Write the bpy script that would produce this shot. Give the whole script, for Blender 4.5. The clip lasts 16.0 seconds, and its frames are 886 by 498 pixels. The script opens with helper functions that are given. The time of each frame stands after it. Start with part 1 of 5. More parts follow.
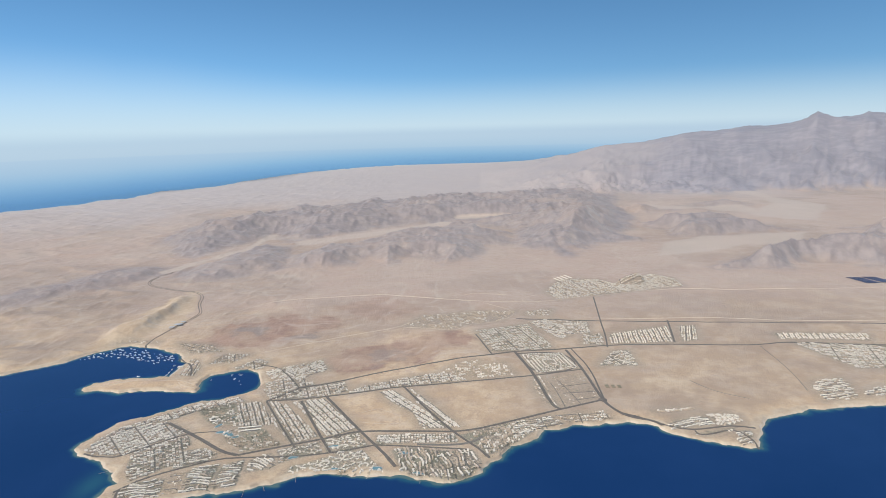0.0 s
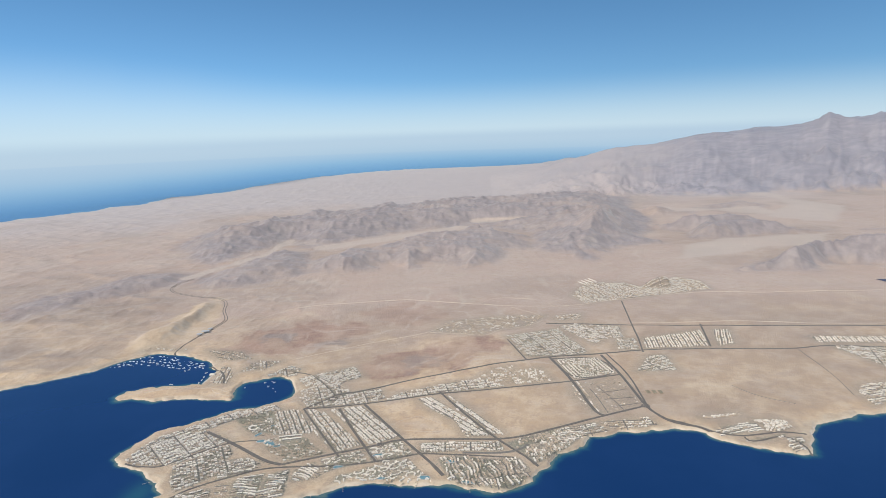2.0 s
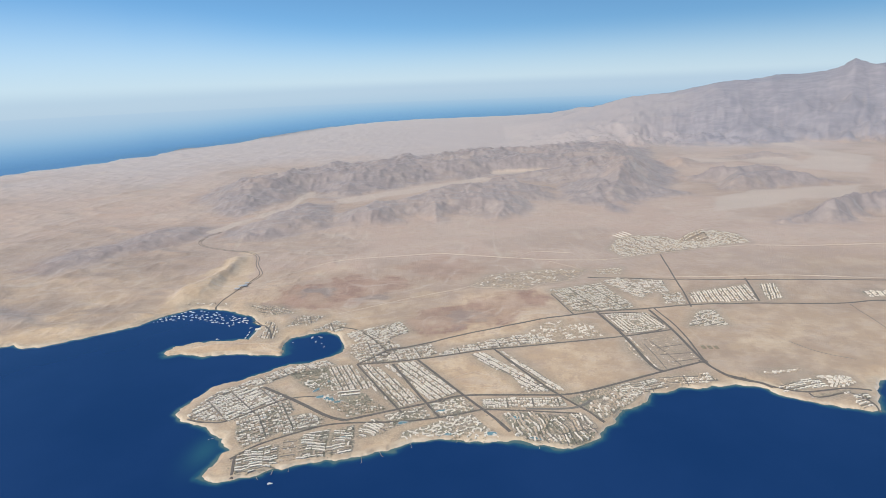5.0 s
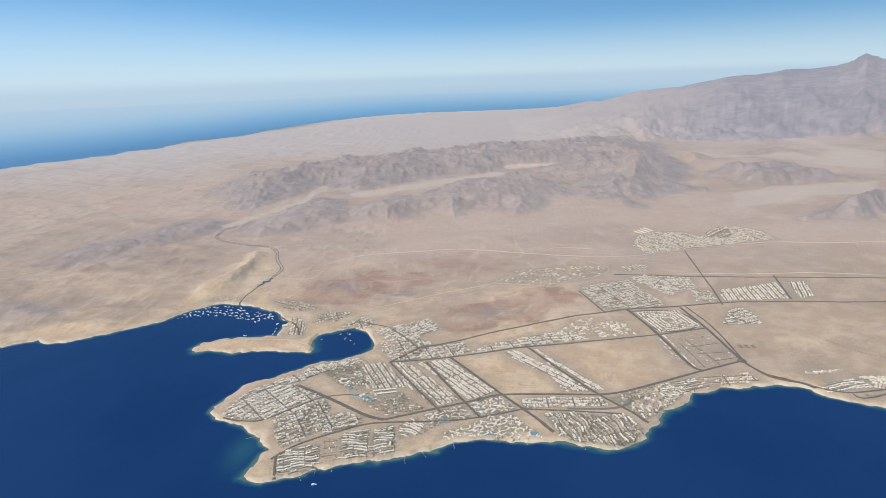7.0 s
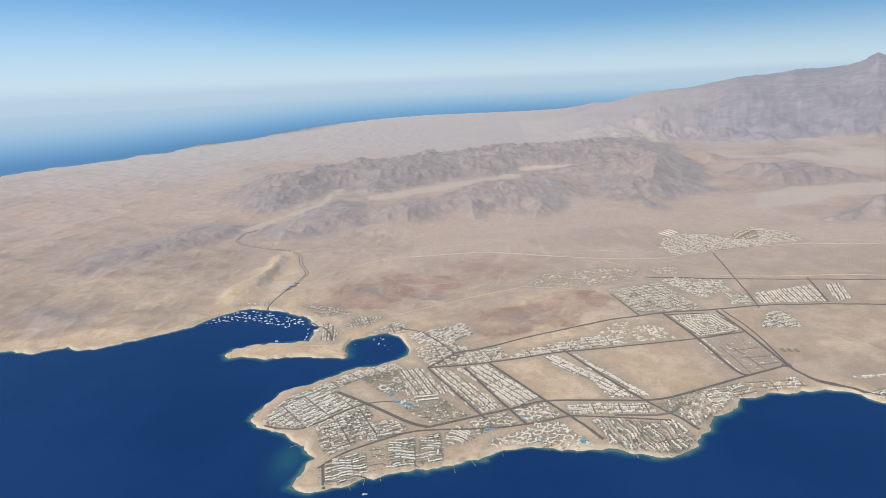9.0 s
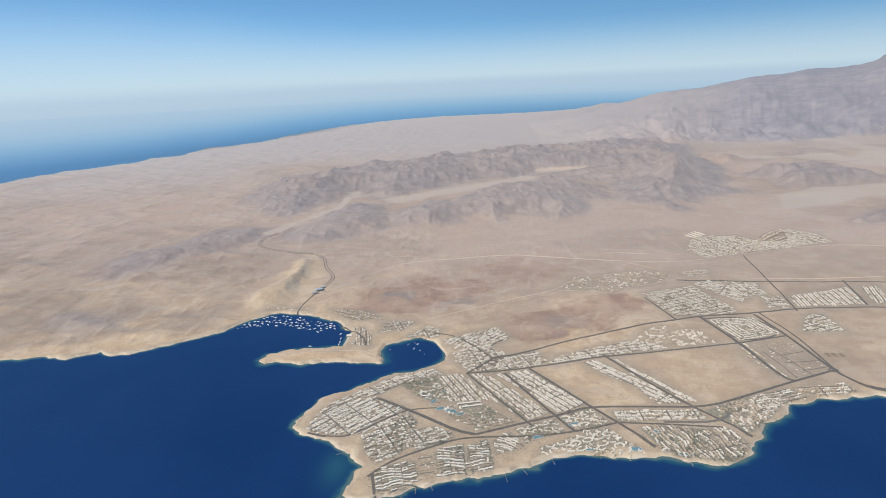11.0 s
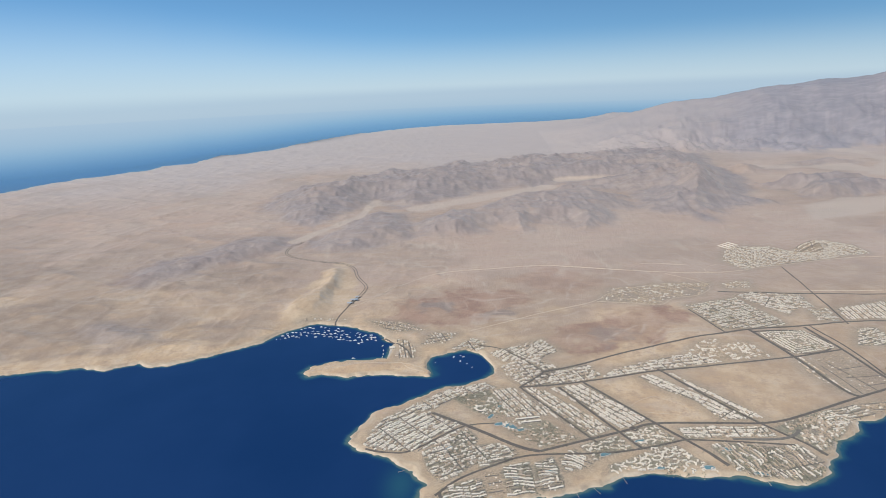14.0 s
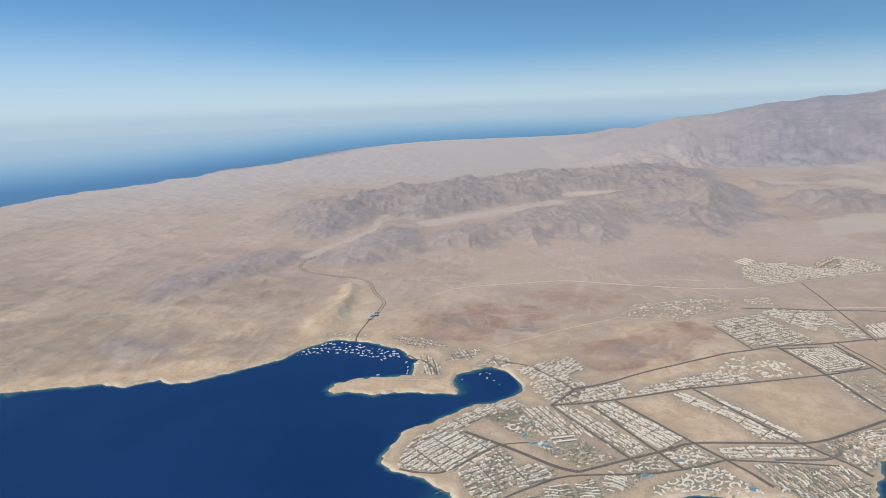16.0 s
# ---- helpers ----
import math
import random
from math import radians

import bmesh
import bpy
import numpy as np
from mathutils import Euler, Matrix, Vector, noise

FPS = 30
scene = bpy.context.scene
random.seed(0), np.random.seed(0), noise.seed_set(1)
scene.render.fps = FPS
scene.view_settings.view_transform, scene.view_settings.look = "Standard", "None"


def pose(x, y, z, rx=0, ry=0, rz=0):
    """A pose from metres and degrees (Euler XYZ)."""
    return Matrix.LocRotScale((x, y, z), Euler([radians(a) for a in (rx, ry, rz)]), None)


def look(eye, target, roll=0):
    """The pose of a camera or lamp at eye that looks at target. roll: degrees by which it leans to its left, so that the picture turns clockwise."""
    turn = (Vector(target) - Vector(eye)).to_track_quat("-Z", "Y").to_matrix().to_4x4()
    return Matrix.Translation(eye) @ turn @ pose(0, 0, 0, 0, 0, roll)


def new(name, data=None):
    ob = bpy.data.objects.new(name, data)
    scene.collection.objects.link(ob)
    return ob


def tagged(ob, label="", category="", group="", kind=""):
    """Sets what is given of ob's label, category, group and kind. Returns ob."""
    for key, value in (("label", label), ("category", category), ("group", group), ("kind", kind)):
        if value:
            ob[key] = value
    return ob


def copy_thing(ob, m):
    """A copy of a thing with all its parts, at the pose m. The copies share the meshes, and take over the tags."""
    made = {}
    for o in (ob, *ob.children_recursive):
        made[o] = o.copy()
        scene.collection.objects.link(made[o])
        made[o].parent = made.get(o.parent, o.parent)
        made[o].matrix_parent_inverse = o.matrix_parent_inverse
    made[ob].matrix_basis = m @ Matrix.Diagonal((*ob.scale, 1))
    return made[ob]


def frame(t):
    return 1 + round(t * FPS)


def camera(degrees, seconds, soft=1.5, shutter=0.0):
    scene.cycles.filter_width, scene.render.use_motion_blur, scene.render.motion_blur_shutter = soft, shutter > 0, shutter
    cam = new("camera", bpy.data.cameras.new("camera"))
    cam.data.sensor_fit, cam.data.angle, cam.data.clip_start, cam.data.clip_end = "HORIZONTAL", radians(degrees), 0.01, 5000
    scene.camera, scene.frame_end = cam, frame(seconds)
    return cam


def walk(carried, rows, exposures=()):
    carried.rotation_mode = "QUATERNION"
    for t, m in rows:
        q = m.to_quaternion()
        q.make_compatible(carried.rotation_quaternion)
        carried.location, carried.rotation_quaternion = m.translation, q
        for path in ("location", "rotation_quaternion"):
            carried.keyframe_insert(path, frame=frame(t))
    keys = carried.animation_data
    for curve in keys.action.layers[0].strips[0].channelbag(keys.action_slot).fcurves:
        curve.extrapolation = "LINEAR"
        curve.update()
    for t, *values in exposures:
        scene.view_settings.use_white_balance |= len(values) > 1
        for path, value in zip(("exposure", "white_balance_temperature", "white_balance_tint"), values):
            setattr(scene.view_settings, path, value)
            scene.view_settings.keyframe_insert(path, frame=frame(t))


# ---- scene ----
cam = camera(74.5, 16.0, soft=0.45)
PATH = [
    (0, (0.793, 1.071, 157.89), (0.746, 3.028, 157.482), -1.4),
    (0.5, (-4.315, 1.951, 157.952), (-4.367, 3.909, 157.546), -1.6),
    (1, (-9.363, 2.802, 158.045), (-9.419, 4.76, 157.641), -1.7),
    (1.5, (-14.35, 3.66, 158.16), (-14.41, 5.618, 157.758), -1.8),
    (2, (-19.296, 4.69, 158.283), (-19.356, 6.649, 157.888), -1.9),
    (2.5, (-24.222, 6.084, 158.403), (-24.283, 8.045, 158.014), -2.2),
    (3, (-29.197, 7.787, 158.466), (-29.266, 9.729, 157.993), -2.6),
    (3.5, (-34.111, 9.277, 158.498), (-34.177, 11.215, 158.006), -2.5),
    (4, (-39.048, 10.507, 158.534), (-39.116, 12.439, 158.02), -2.3),
    (6.5, (-64.159, 16.414, 159.565), (-64.234, 18.327, 158.985), -1.9),
    (7, (-69.046, 17.552, 159.66), (-69.12, 19.466, 159.083), -1.8),
    (7.5, (-73.939, 18.626, 159.739), (-74.013, 20.539, 159.163), -1.9),
    (8, (-78.837, 19.653, 159.849), (-78.916, 21.568, 159.276), -1.9),
    (8.5, (-83.754, 20.605, 159.967), (-83.836, 22.521, 159.396), -2.0),
    (9, (-88.65, 21.456, 160.089), (-88.735, 23.372, 159.519), -2.2),
    (11.5, (-113.062, 25.74, 161.436), (-113.162, 27.657, 160.872), -2.5),
    (12, (-117.911, 26.674, 161.536), (-118.011, 28.591, 160.973), -2.5),
    (12.5, (-122.756, 27.605, 161.61), (-122.855, 29.522, 161.049), -2.4),
    (13, (-127.598, 28.492, 161.675), (-127.697, 30.41, 161.12), -2.4),
    (13.5, (-132.395, 29.315, 161.769), (-132.495, 31.236, 161.221), -2.4),
    (14, (-137.041, 30.044, 161.889), (-137.141, 31.968, 161.352), -2.3),
    (14.5, (-141.529, 30.742, 162.036), (-141.625, 32.67, 161.513), -2.2),
    (15, (-145.93, 31.352, 162.179), (-146.023, 33.284, 161.668), -2.1),
    (15.5, (-150.369, 32.013, 162.325), (-150.46, 33.948, 161.826), -2.0),
    (16, (-154.945, 32.783, 162.442), (-155.035, 34.72, 161.951), -2.0),
]
walk(cam, [(t, look(eye, target, roll)) for t, eye, target, roll in PATH],
     [(0.0, 0.3, 6200, 11), (4.0, 0.3, 6200, 11), (9.0, 0.27, 6200, 11), (16.0, 0.14, 6200, 11)])

# ---- light ----
# the coast is built at one twelfth of its size, so that the far sea ends within the camera's reach
world = bpy.data.worlds.new("sky")
scene.world = world
world.use_nodes = True
wn = world.node_tree
sky = wn.nodes.new("ShaderNodeTexSky")
sky.sky_type, sky.sun_disc = "NISHITA", False
SUN_EL, SUN_AZ = radians(48), radians(220)
sky.sun_elevation, sky.sun_rotation = SUN_EL, SUN_AZ - radians(90)
sky.altitude, sky.air_density, sky.dust_density, sky.ozone_density = 2000, 1.0, 0.8, 6.0
wn.nodes["Background"].inputs[1].default_value = 0.09
# the sea sheet ends a little below eye level: the sky is lowered to meet it
lower = wn.nodes.new("ShaderNodeMapping")
lower.inputs["Location"].default_value = (0, 0, 0.045)
wn.links.new(wn.nodes.new("ShaderNodeTexCoord").outputs["Generated"], lower.inputs["Vector"])
wn.links.new(lower.outputs["Vector"], sky.inputs["Vector"])
tint = wn.nodes.new("ShaderNodeHueSaturation")
tint.inputs["Hue"].default_value, tint.inputs["Saturation"].default_value = 0.487, 1.06
wn.links.new(sky.outputs[0], tint.inputs["Color"])
wn.links.new(tint.outputs[0], wn.nodes["Background"].inputs[0])
sun = new("sun", bpy.data.lights.new("sun", "SUN"))
sun.data.energy, sun.data.angle, sun.data.color = 4.4, radians(0.53), (1.0, 0.935, 0.845)
sun_way = Vector((math.cos(SUN_EL) * math.cos(SUN_AZ), math.cos(SUN_EL) * math.sin(SUN_AZ), math.sin(SUN_EL)))
sun.matrix_world = look(sun_way * 400, (0, 0, 0))


# ---- materials ----
class Mat:
    """A small builder of node materials."""

    def __init__(self, name, rough=0.85, metal=0.0):
        self.m = bpy.data.materials.new(name)
        self.m.use_nodes = True
        self.t = self.m.node_tree
        self.b = self.t.nodes["Principled BSDF"]
        self.b.inputs["Roughness"].default_value = rough
        self.b.inputs["Metallic"].default_value = metal
        self.b.inputs["Specular IOR Level"].default_value = 0.25

    def node(self, kind, **sets):
        n = self.t.nodes.new("ShaderNode" + kind)
        for k, v in sets.items():
            n.inputs[k].default_value = v
        return n

    def link(self, a, b):
        self.t.links.new(a, b)

    def place(self):
        return self.node("NewGeometry").outputs["Position"]

    def noise(self, scale, detail=4.0, rough=0.6, where=None, stretch=None):
        n = self.node("TexNoise", Scale=scale, Detail=detail, Roughness=rough)
        p = where or self.place()
        if stretch:
            mp = self.node("Mapping")
            mp.inputs["Scale"].default_value = stretch
            mp.inputs["Rotation"].default_value = (0, 0, radians(-25))
            self.link(p, mp.inputs["Vector"])
            p = mp.outputs["Vector"]
        self.link(p, n.inputs["Vector"])
        return n.outputs["Fac"]

    def attr(self, name):
        n = self.node("Attribute")
        n.attribute_name = name
        return n.outputs["Fac"]

    def step(self, fac, lo, hi, a=0.0, b=1.0):
        n = self.node("MapRange")
        n.interpolation_type = "SMOOTHSTEP"
        for k, v in zip(("From Min", "From Max", "To Min", "To Max"), (lo, hi, a, b)):
            n.inputs[k].default_value = v
        self.link(fac, n.inputs["Value"])
        return n.outputs["Result"]

    def times(self, a, b):
        n = self.node("Math")
        n.operation = "MULTIPLY"
        for k, v in enumerate((a, b)):
            if isinstance(v, (int, float)):
                n.inputs[k].default_value = v
            else:
                self.link(v, n.inputs[k])
        return n.outputs[0]

    def mix(self, fac, a, b, how="MIX"):
        n = self.node("Mix")
        n.data_type, n.blend_type = "RGBA", how
        for k, v in ((0, fac), (6, a), (7, b)):
            if isinstance(v, (int, float)):
                n.inputs[k].default_value = v
            elif isinstance(v, tuple):
                n.inputs[k].default_value = (*v, 1)
            else:
                self.link(v, n.inputs[k])
        return n.outputs[2]

    def colour(self, c):
        if isinstance(c, tuple):
            self.b.inputs["Base Color"].default_value = (*c, 1)
        else:
            self.link(c, self.b.inputs["Base Color"])
        return self

    def bump(self, fac, strength, distance=1.0):
        n = self.node("Bump", Strength=strength, Distance=distance)
        self.link(fac, n.inputs["Height"])
        self.link(n.outputs[0], self.b.inputs["Normal"])
        return self


def plain(name, a, b, scale=1.5, rough=0.85, metal=0.0, by_piece=0.0):
    """A surface that varies between two colours, by stains and from piece to piece."""
    m = Mat(name, rough, metal)
    c = m.mix(m.step(m.noise(scale), 0.3, 0.7), a, b)
    if by_piece:
        info = m.node("ObjectInfo").outputs["Random"]
        isle = m.node("NewGeometry").outputs["Random Per Island"]
        c = m.mix(m.times(info, by_piece), c, tuple(x * 0.6 for x in a))
        c = m.mix(m.times(isle, by_piece), c, tuple(x * 0.62 for x in b))
    # a little sheen lifts the dark tones, in place of haze
    m.b.inputs["Sheen Weight"].default_value = 0.12
    return m.colour(c).bump(m.noise(scale * 6), 0.15, 0.05).m


def ground_material():
    m = Mat("desert", 0.95)
    m.b.inputs["Specular IOR Level"].default_value = 0.05
    # sheen that pales the ground at grazing angles, imitating distance haze
    m.b.inputs["Sheen Weight"].default_value = 0.3
    m.b.inputs["Sheen Roughness"].default_value = 0.4
    m.b.inputs["Sheen Tint"].default_value = (1.0, 0.97, 0.92, 1)
    large, mid, fine = m.noise(0.011, 6, 0.6), m.noise(0.06, 7, 0.68), m.noise(0.8, 5, 0.75)
    streak = m.noise(0.022, 8, 0.68, stretch=(1.0, 2.6, 1.0))
    sand = m.mix(m.step(large, 0.38, 0.62), (0.392, 0.292, 0.23), (0.408, 0.318, 0.256))
    sand = m.mix(m.attr("warm"), sand, m.mix(m.step(mid, 0.4, 0.6), (0.435, 0.315, 0.2), (0.52, 0.395, 0.26)))
    sand = m.mix(m.step(streak, 0.48, 0.68, 0, 0.6), sand, (0.34, 0.262, 0.205))
    sand = m.mix(m.step(mid, 0.52, 0.72, 0, 0.7), sand, (0.46, 0.373, 0.288))
    sand = m.mix(m.attr("gravel"), sand, m.mix(m.step(mid, 0.4, 0.62), (0.232, 0.178, 0.14), (0.312, 0.244, 0.188)))
    sand = m.mix(m.step(m.noise(0.2, 6, 0.72), 0.5, 0.64, 0, 0.6), sand, (0.325, 0.235, 0.168))
    c = m.mix(m.attr("red"), sand, m.mix(m.step(mid, 0.38, 0.62), (0.245, 0.155, 0.115), (0.335, 0.222, 0.162)))
    c = m.mix(m.attr("ochre"), c, m.mix(m.step(mid, 0.4, 0.62), (0.4, 0.3, 0.2), (0.5, 0.39, 0.27)))
    c = m.mix(m.attr("dark"), c, (0.2, 0.17, 0.155))
    # distance haze painted as a paler ground colour
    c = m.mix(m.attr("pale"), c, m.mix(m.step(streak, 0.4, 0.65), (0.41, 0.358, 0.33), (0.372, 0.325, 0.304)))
    rock = m.mix(m.step(mid, 0.36, 0.66), (0.212, 0.186, 0.184), (0.285, 0.248, 0.236))
    rock = m.mix(m.step(streak, 0.5, 0.7, 0, 0.5), rock, (0.3, 0.255, 0.225))
    c = m.mix(m.attr("rock"), c, rock)
    # rock of the far range, with the blue-grey of distance haze painted in
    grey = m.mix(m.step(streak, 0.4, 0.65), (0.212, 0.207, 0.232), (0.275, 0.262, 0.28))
    c = m.mix(m.attr("hazed_range"), c, grey)
    c = m.mix(m.attr("drain"), c, (0.47, 0.4, 0.325))
    c = m.mix(m.attr("town"), c, m.mix(m.step(m.noise(1.5, 4, 0.7), 0.4, 0.56), (0.4, 0.335, 0.252), (0.17, 0.153, 0.122)))
    c = m.mix(m.attr("garden"), c, m.mix(m.step(m.noise(1.3, 4, 0.7), 0.4, 0.6), (0.165, 0.165, 0.12), (0.26, 0.24, 0.18)))
    c = m.mix(m.attr("shore"), c, m.mix(m.step(mid, 0.4, 0.65), (0.47, 0.38, 0.27), (0.33, 0.255, 0.18)))
    c = m.mix(m.attr("beach"), c, (0.62, 0.54, 0.43))
    c = m.mix(m.attr("reef"), c, m.mix(m.step(mid, 0.4, 0.6), (0.3, 0.3, 0.2), (0.16, 0.17, 0.12)))
    c = m.mix(m.step(fine, 0.38, 0.66, 0, 0.22), c, (0.3, 0.232, 0.175))
    return m.colour(c).bump(m.noise(0.3, 9, 0.7), 0.5, 1.4).m


def water_material():
    m = Mat("sea_water", 0.06)
    m.b.inputs["IOR"].default_value = 1.33
    m.b.inputs["Specular IOR Level"].default_value = 0.5
    wide = m.noise(0.008, 4)
    deep = m.mix(m.step(wide, 0.35, 0.65), (0.006, 0.028, 0.096), (0.009, 0.034, 0.11))
    c = m.mix(m.attr("shallow"), deep, (0.018, 0.075, 0.12))
    c = m.mix(m.attr("reef"), c, (0.1, 0.15, 0.13))
    return m.colour(c).bump(m.noise(0.5, 6, 0.65), 0.008, 0.3).m


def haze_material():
    """Haze as a glowing see-through sheet over the far sea: thin at the waterline and high up, thickest at the horizon.
    """
    m = Mat("haze_glow_sheet")
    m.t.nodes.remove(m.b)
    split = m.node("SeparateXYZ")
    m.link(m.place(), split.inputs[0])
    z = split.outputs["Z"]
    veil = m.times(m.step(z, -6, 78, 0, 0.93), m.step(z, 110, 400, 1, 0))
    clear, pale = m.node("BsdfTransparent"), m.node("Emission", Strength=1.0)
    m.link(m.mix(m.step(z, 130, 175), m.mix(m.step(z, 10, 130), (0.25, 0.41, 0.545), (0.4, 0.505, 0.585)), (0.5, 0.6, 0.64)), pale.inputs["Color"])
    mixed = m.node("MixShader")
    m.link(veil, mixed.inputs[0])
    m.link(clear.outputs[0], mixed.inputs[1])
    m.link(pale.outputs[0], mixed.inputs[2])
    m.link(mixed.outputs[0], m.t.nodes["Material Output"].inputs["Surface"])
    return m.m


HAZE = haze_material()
GROUND, WATER = ground_material(), water_material()
ASPHALT = plain("asphalt", (0.09, 0.08, 0.07), (0.13, 0.115, 0.098), 0.6, 0.9)
TRACK = plain("gravel_track", (0.5, 0.41, 0.31), (0.4, 0.325, 0.25), 0.5, 0.95)
WHITE = plain("white_render", (0.81, 0.745, 0.635), (0.71, 0.64, 0.525), 0.9, 0.8, by_piece=0.25)
CREAM = plain("cream_render", (0.62, 0.5, 0.36), (0.54, 0.42, 0.29), 0.9, 0.8, by_piece=0.25)
ROOFW = plain("white_roof", (0.8, 0.735, 0.63), (0.65, 0.58, 0.47), 0.7, 0.85, by_piece=0.3)
ROOFT = plain("tan_roof", (0.5, 0.42, 0.33), (0.38, 0.31, 0.24), 0.7, 0.85, by_piece=0.25)
GLASS = plain("dark_openings", (0.1, 0.1, 0.1), (0.15, 0.14, 0.13), 2.0, 0.3)
LEAF = plain("palm_leaf", (0.19, 0.195, 0.14), (0.25, 0.24, 0.18), 0.4, 0.7, by_piece=0.4)
BARK = plain("palm_bark", (0.16, 0.115, 0.075), (0.22, 0.17, 0.11), 3.0, 0.9)
POOL = plain("pool_water", (0.1, 0.19, 0.22), (0.14, 0.25, 0.27), 0.8, 0.15)
CONCRETE = plain("concrete", (0.45, 0.42, 0.37), (0.36, 0.33, 0.29), 0.6, 0.85)
HULL = plain("white_hull", (0.82, 0.82, 0.8), (0.7, 0.7, 0.68), 1.0, 0.35)
TIMBER = plain("timber", (0.3, 0.22, 0.14), (0.2, 0.145, 0.09), 2.0, 0.8)
PANEL = plain("solar_glass", (0.02, 0.035, 0.09), (0.03, 0.05, 0.12), 0.5, 0.2)
SHEETING = plain("blue_grey_sheeting", (0.3, 0.35, 0.39), (0.38, 0.42, 0.45), 0.8, 0.6)
STREET = plain("dusty_street", (0.12, 0.11, 0.098), (0.17, 0.155, 0.133), 0.8, 0.9)
METAL = plain("galvanised_steel", (0.4, 0.4, 0.4), (0.3, 0.3, 0.3), 2.0, 0.45, 0.8)


# ---- land ----
def lattice(ix, iy, seed):
    n = (ix * 374761393 + iy * 668265263 + seed * 974634777) & 0xFFFFFFFF
    n = ((n ^ (n >> 13)) * 1274126177) & 0xFFFFFFFF
    return ((n ^ (n >> 16)) & 0xFFFF) / 65535.0


def value(x, y, seed):
    """Smooth noise from 0 to 1 over a plan."""
    fx, fy = np.floor(x), np.floor(y)
    ix, iy = fx.astype(np.int64), fy.astype(np.int64)
    u, v = x - fx, y - fy
    u, v = u * u * u * (u * (u * 6 - 15) + 10), v * v * v * (v * (v * 6 - 15) + 10)
    a, b = lattice(ix, iy, seed), lattice(ix + 1, iy, seed)
    c, d = lattice(ix, iy + 1, seed), lattice(ix + 1, iy + 1, seed)
    return (a * (1 - u) + b * u) * (1 - v) + (c * (1 - u) + d * u) * v


def fbm(x, y, size, octaves, seed, gain=0.5):
    total, amp, norm = 0, 1.0, 0.0
    for k in range(octaves):
        total = total + amp * value(x / size + 17.3 * k, y / size - 9.1 * k, seed + k)
        norm += amp
        amp, size = amp * gain, size / 2.03
    return total / norm


def ridged(x, y, size, octaves, seed, gain=0.55):
    """Sharp crests with gullies between them, 0 to 1."""
    total, amp, norm, weight = 0, 1.0, 0.0, 1.0
    for k in range(octaves):
        r = 1 - np.abs(2 * value(x / size + 5.7 * k, y / size + 3.1 * k, seed + k) - 1)
        r = r * r * weight
        weight = np.clip(r * 1.6, 0.15, 1)
        total = total + amp * r
        norm += amp
        amp, size = amp * gain, size / 2.1
    return total / norm


def smooth(v, lo, hi):
    u = np.clip((v - lo) / (hi - lo), 0, 1)
    return u * u * (3 - 2 * u)


EAST = [(6000, 2000), (1500, 800), (700, 430), (420, 350), (300, 318), (238, 305), (216, 304), (193, 302), (181, 297), (172, 294), (164, 289),
        (160, 284), (152, 272), (150, 265), (144, 264), (136, 266), (124, 271), (113, 278), (108, 281), (102, 287)]
SOUTH = [(92, 290), (84, 290), (68, 288), (53, 285), (44, 283), (41, 276), (35, 271), (27, 267), (22, 262), (21, 257), (15, 251), (5, 242),
         (-4, 238), (-12, 239), (-26, 242), (-38, 244), (-56, 245), (-74, 244), (-86, 237), (-103, 231), (-125, 228), (-140, 221), (-154, 217), (-165, 221)]
WEST = [(-162, 228), (-160, 240), (-165, 246), (-169, 251), (-174, 256), (-181, 260), (-193, 262), (-199, 271), (-199, 277), (-194, 288), (-191, 295),
        (-181, 302), (-165, 314), (-160, 320), (-144, 325), (-135, 329), (-129, 335)]
BAY = [(-126, 340), (-126, 347), (-130, 356), (-135, 363), (-144, 368), (-152, 366), (-162, 360), (-166, 354), (-165, 348), (-162, 341), (-163, 336),
       (-170, 335), (-185, 338), (-199, 338), (-211, 335), (-217, 338), (-228, 340), (-236, 337), (-241, 341), (-237, 351), (-224, 355), (-201, 357)]
HARBOUR = [(-192, 359), (-192, 375), (-189, 381), (-195, 385), (-200, 392), (-206, 399), (-219, 407), (-228, 411), (-245, 416), (-257, 415), (-264, 409),
           (-277, 392), (-283, 382), (-295, 375), (-308, 365), (-330, 354), (-340, 352), (-350, 357), (-366, 349), (-390, 352), (-406, 349)]
FAR = [(-520, 330), (-700, 330), (-900, 420), (-1080, 700), (-1030, 1050), (-975, 1254), (-901, 1341), (-835, 1478), (-829, 1610), (-762, 1659), (-712, 1749), (-682, 1931),
       (-622, 2143), (-479, 2405), (-261, 2561), (-18, 2610), (400, 2560), (1200, 2280), (2200, 1900), (6000, 2600)]
COAST = np.array(EAST + SOUTH + WEST + BAY + HARBOUR + FAR, float)


def edge_distance(x, y, ring, closed=True):
    """Distance to a line of points, and whether a place lies within it."""
    best, inside = np.full(x.shape, 1e12), np.zeros(x.shape, bool)
    ends = np.roll(ring, -1, 0) if closed else ring[1:]
    for (ax, ay), (bx, by) in zip(ring, ends):
        dx, dy = bx - ax, by - ay
        k = np.clip(((x - ax) * dx + (y - ay) * dy) / (dx * dx + dy * dy + 1e-9), 0, 1)
        best = np.minimum(best, (x - ax - k * dx) ** 2 + (y - ay - k * dy) ** 2)
        if closed and ay != by:
            inside ^= ((ay > y) != (by > y)) & (x < dx * (y - ay) / dy + ax)
    return np.sqrt(best), inside


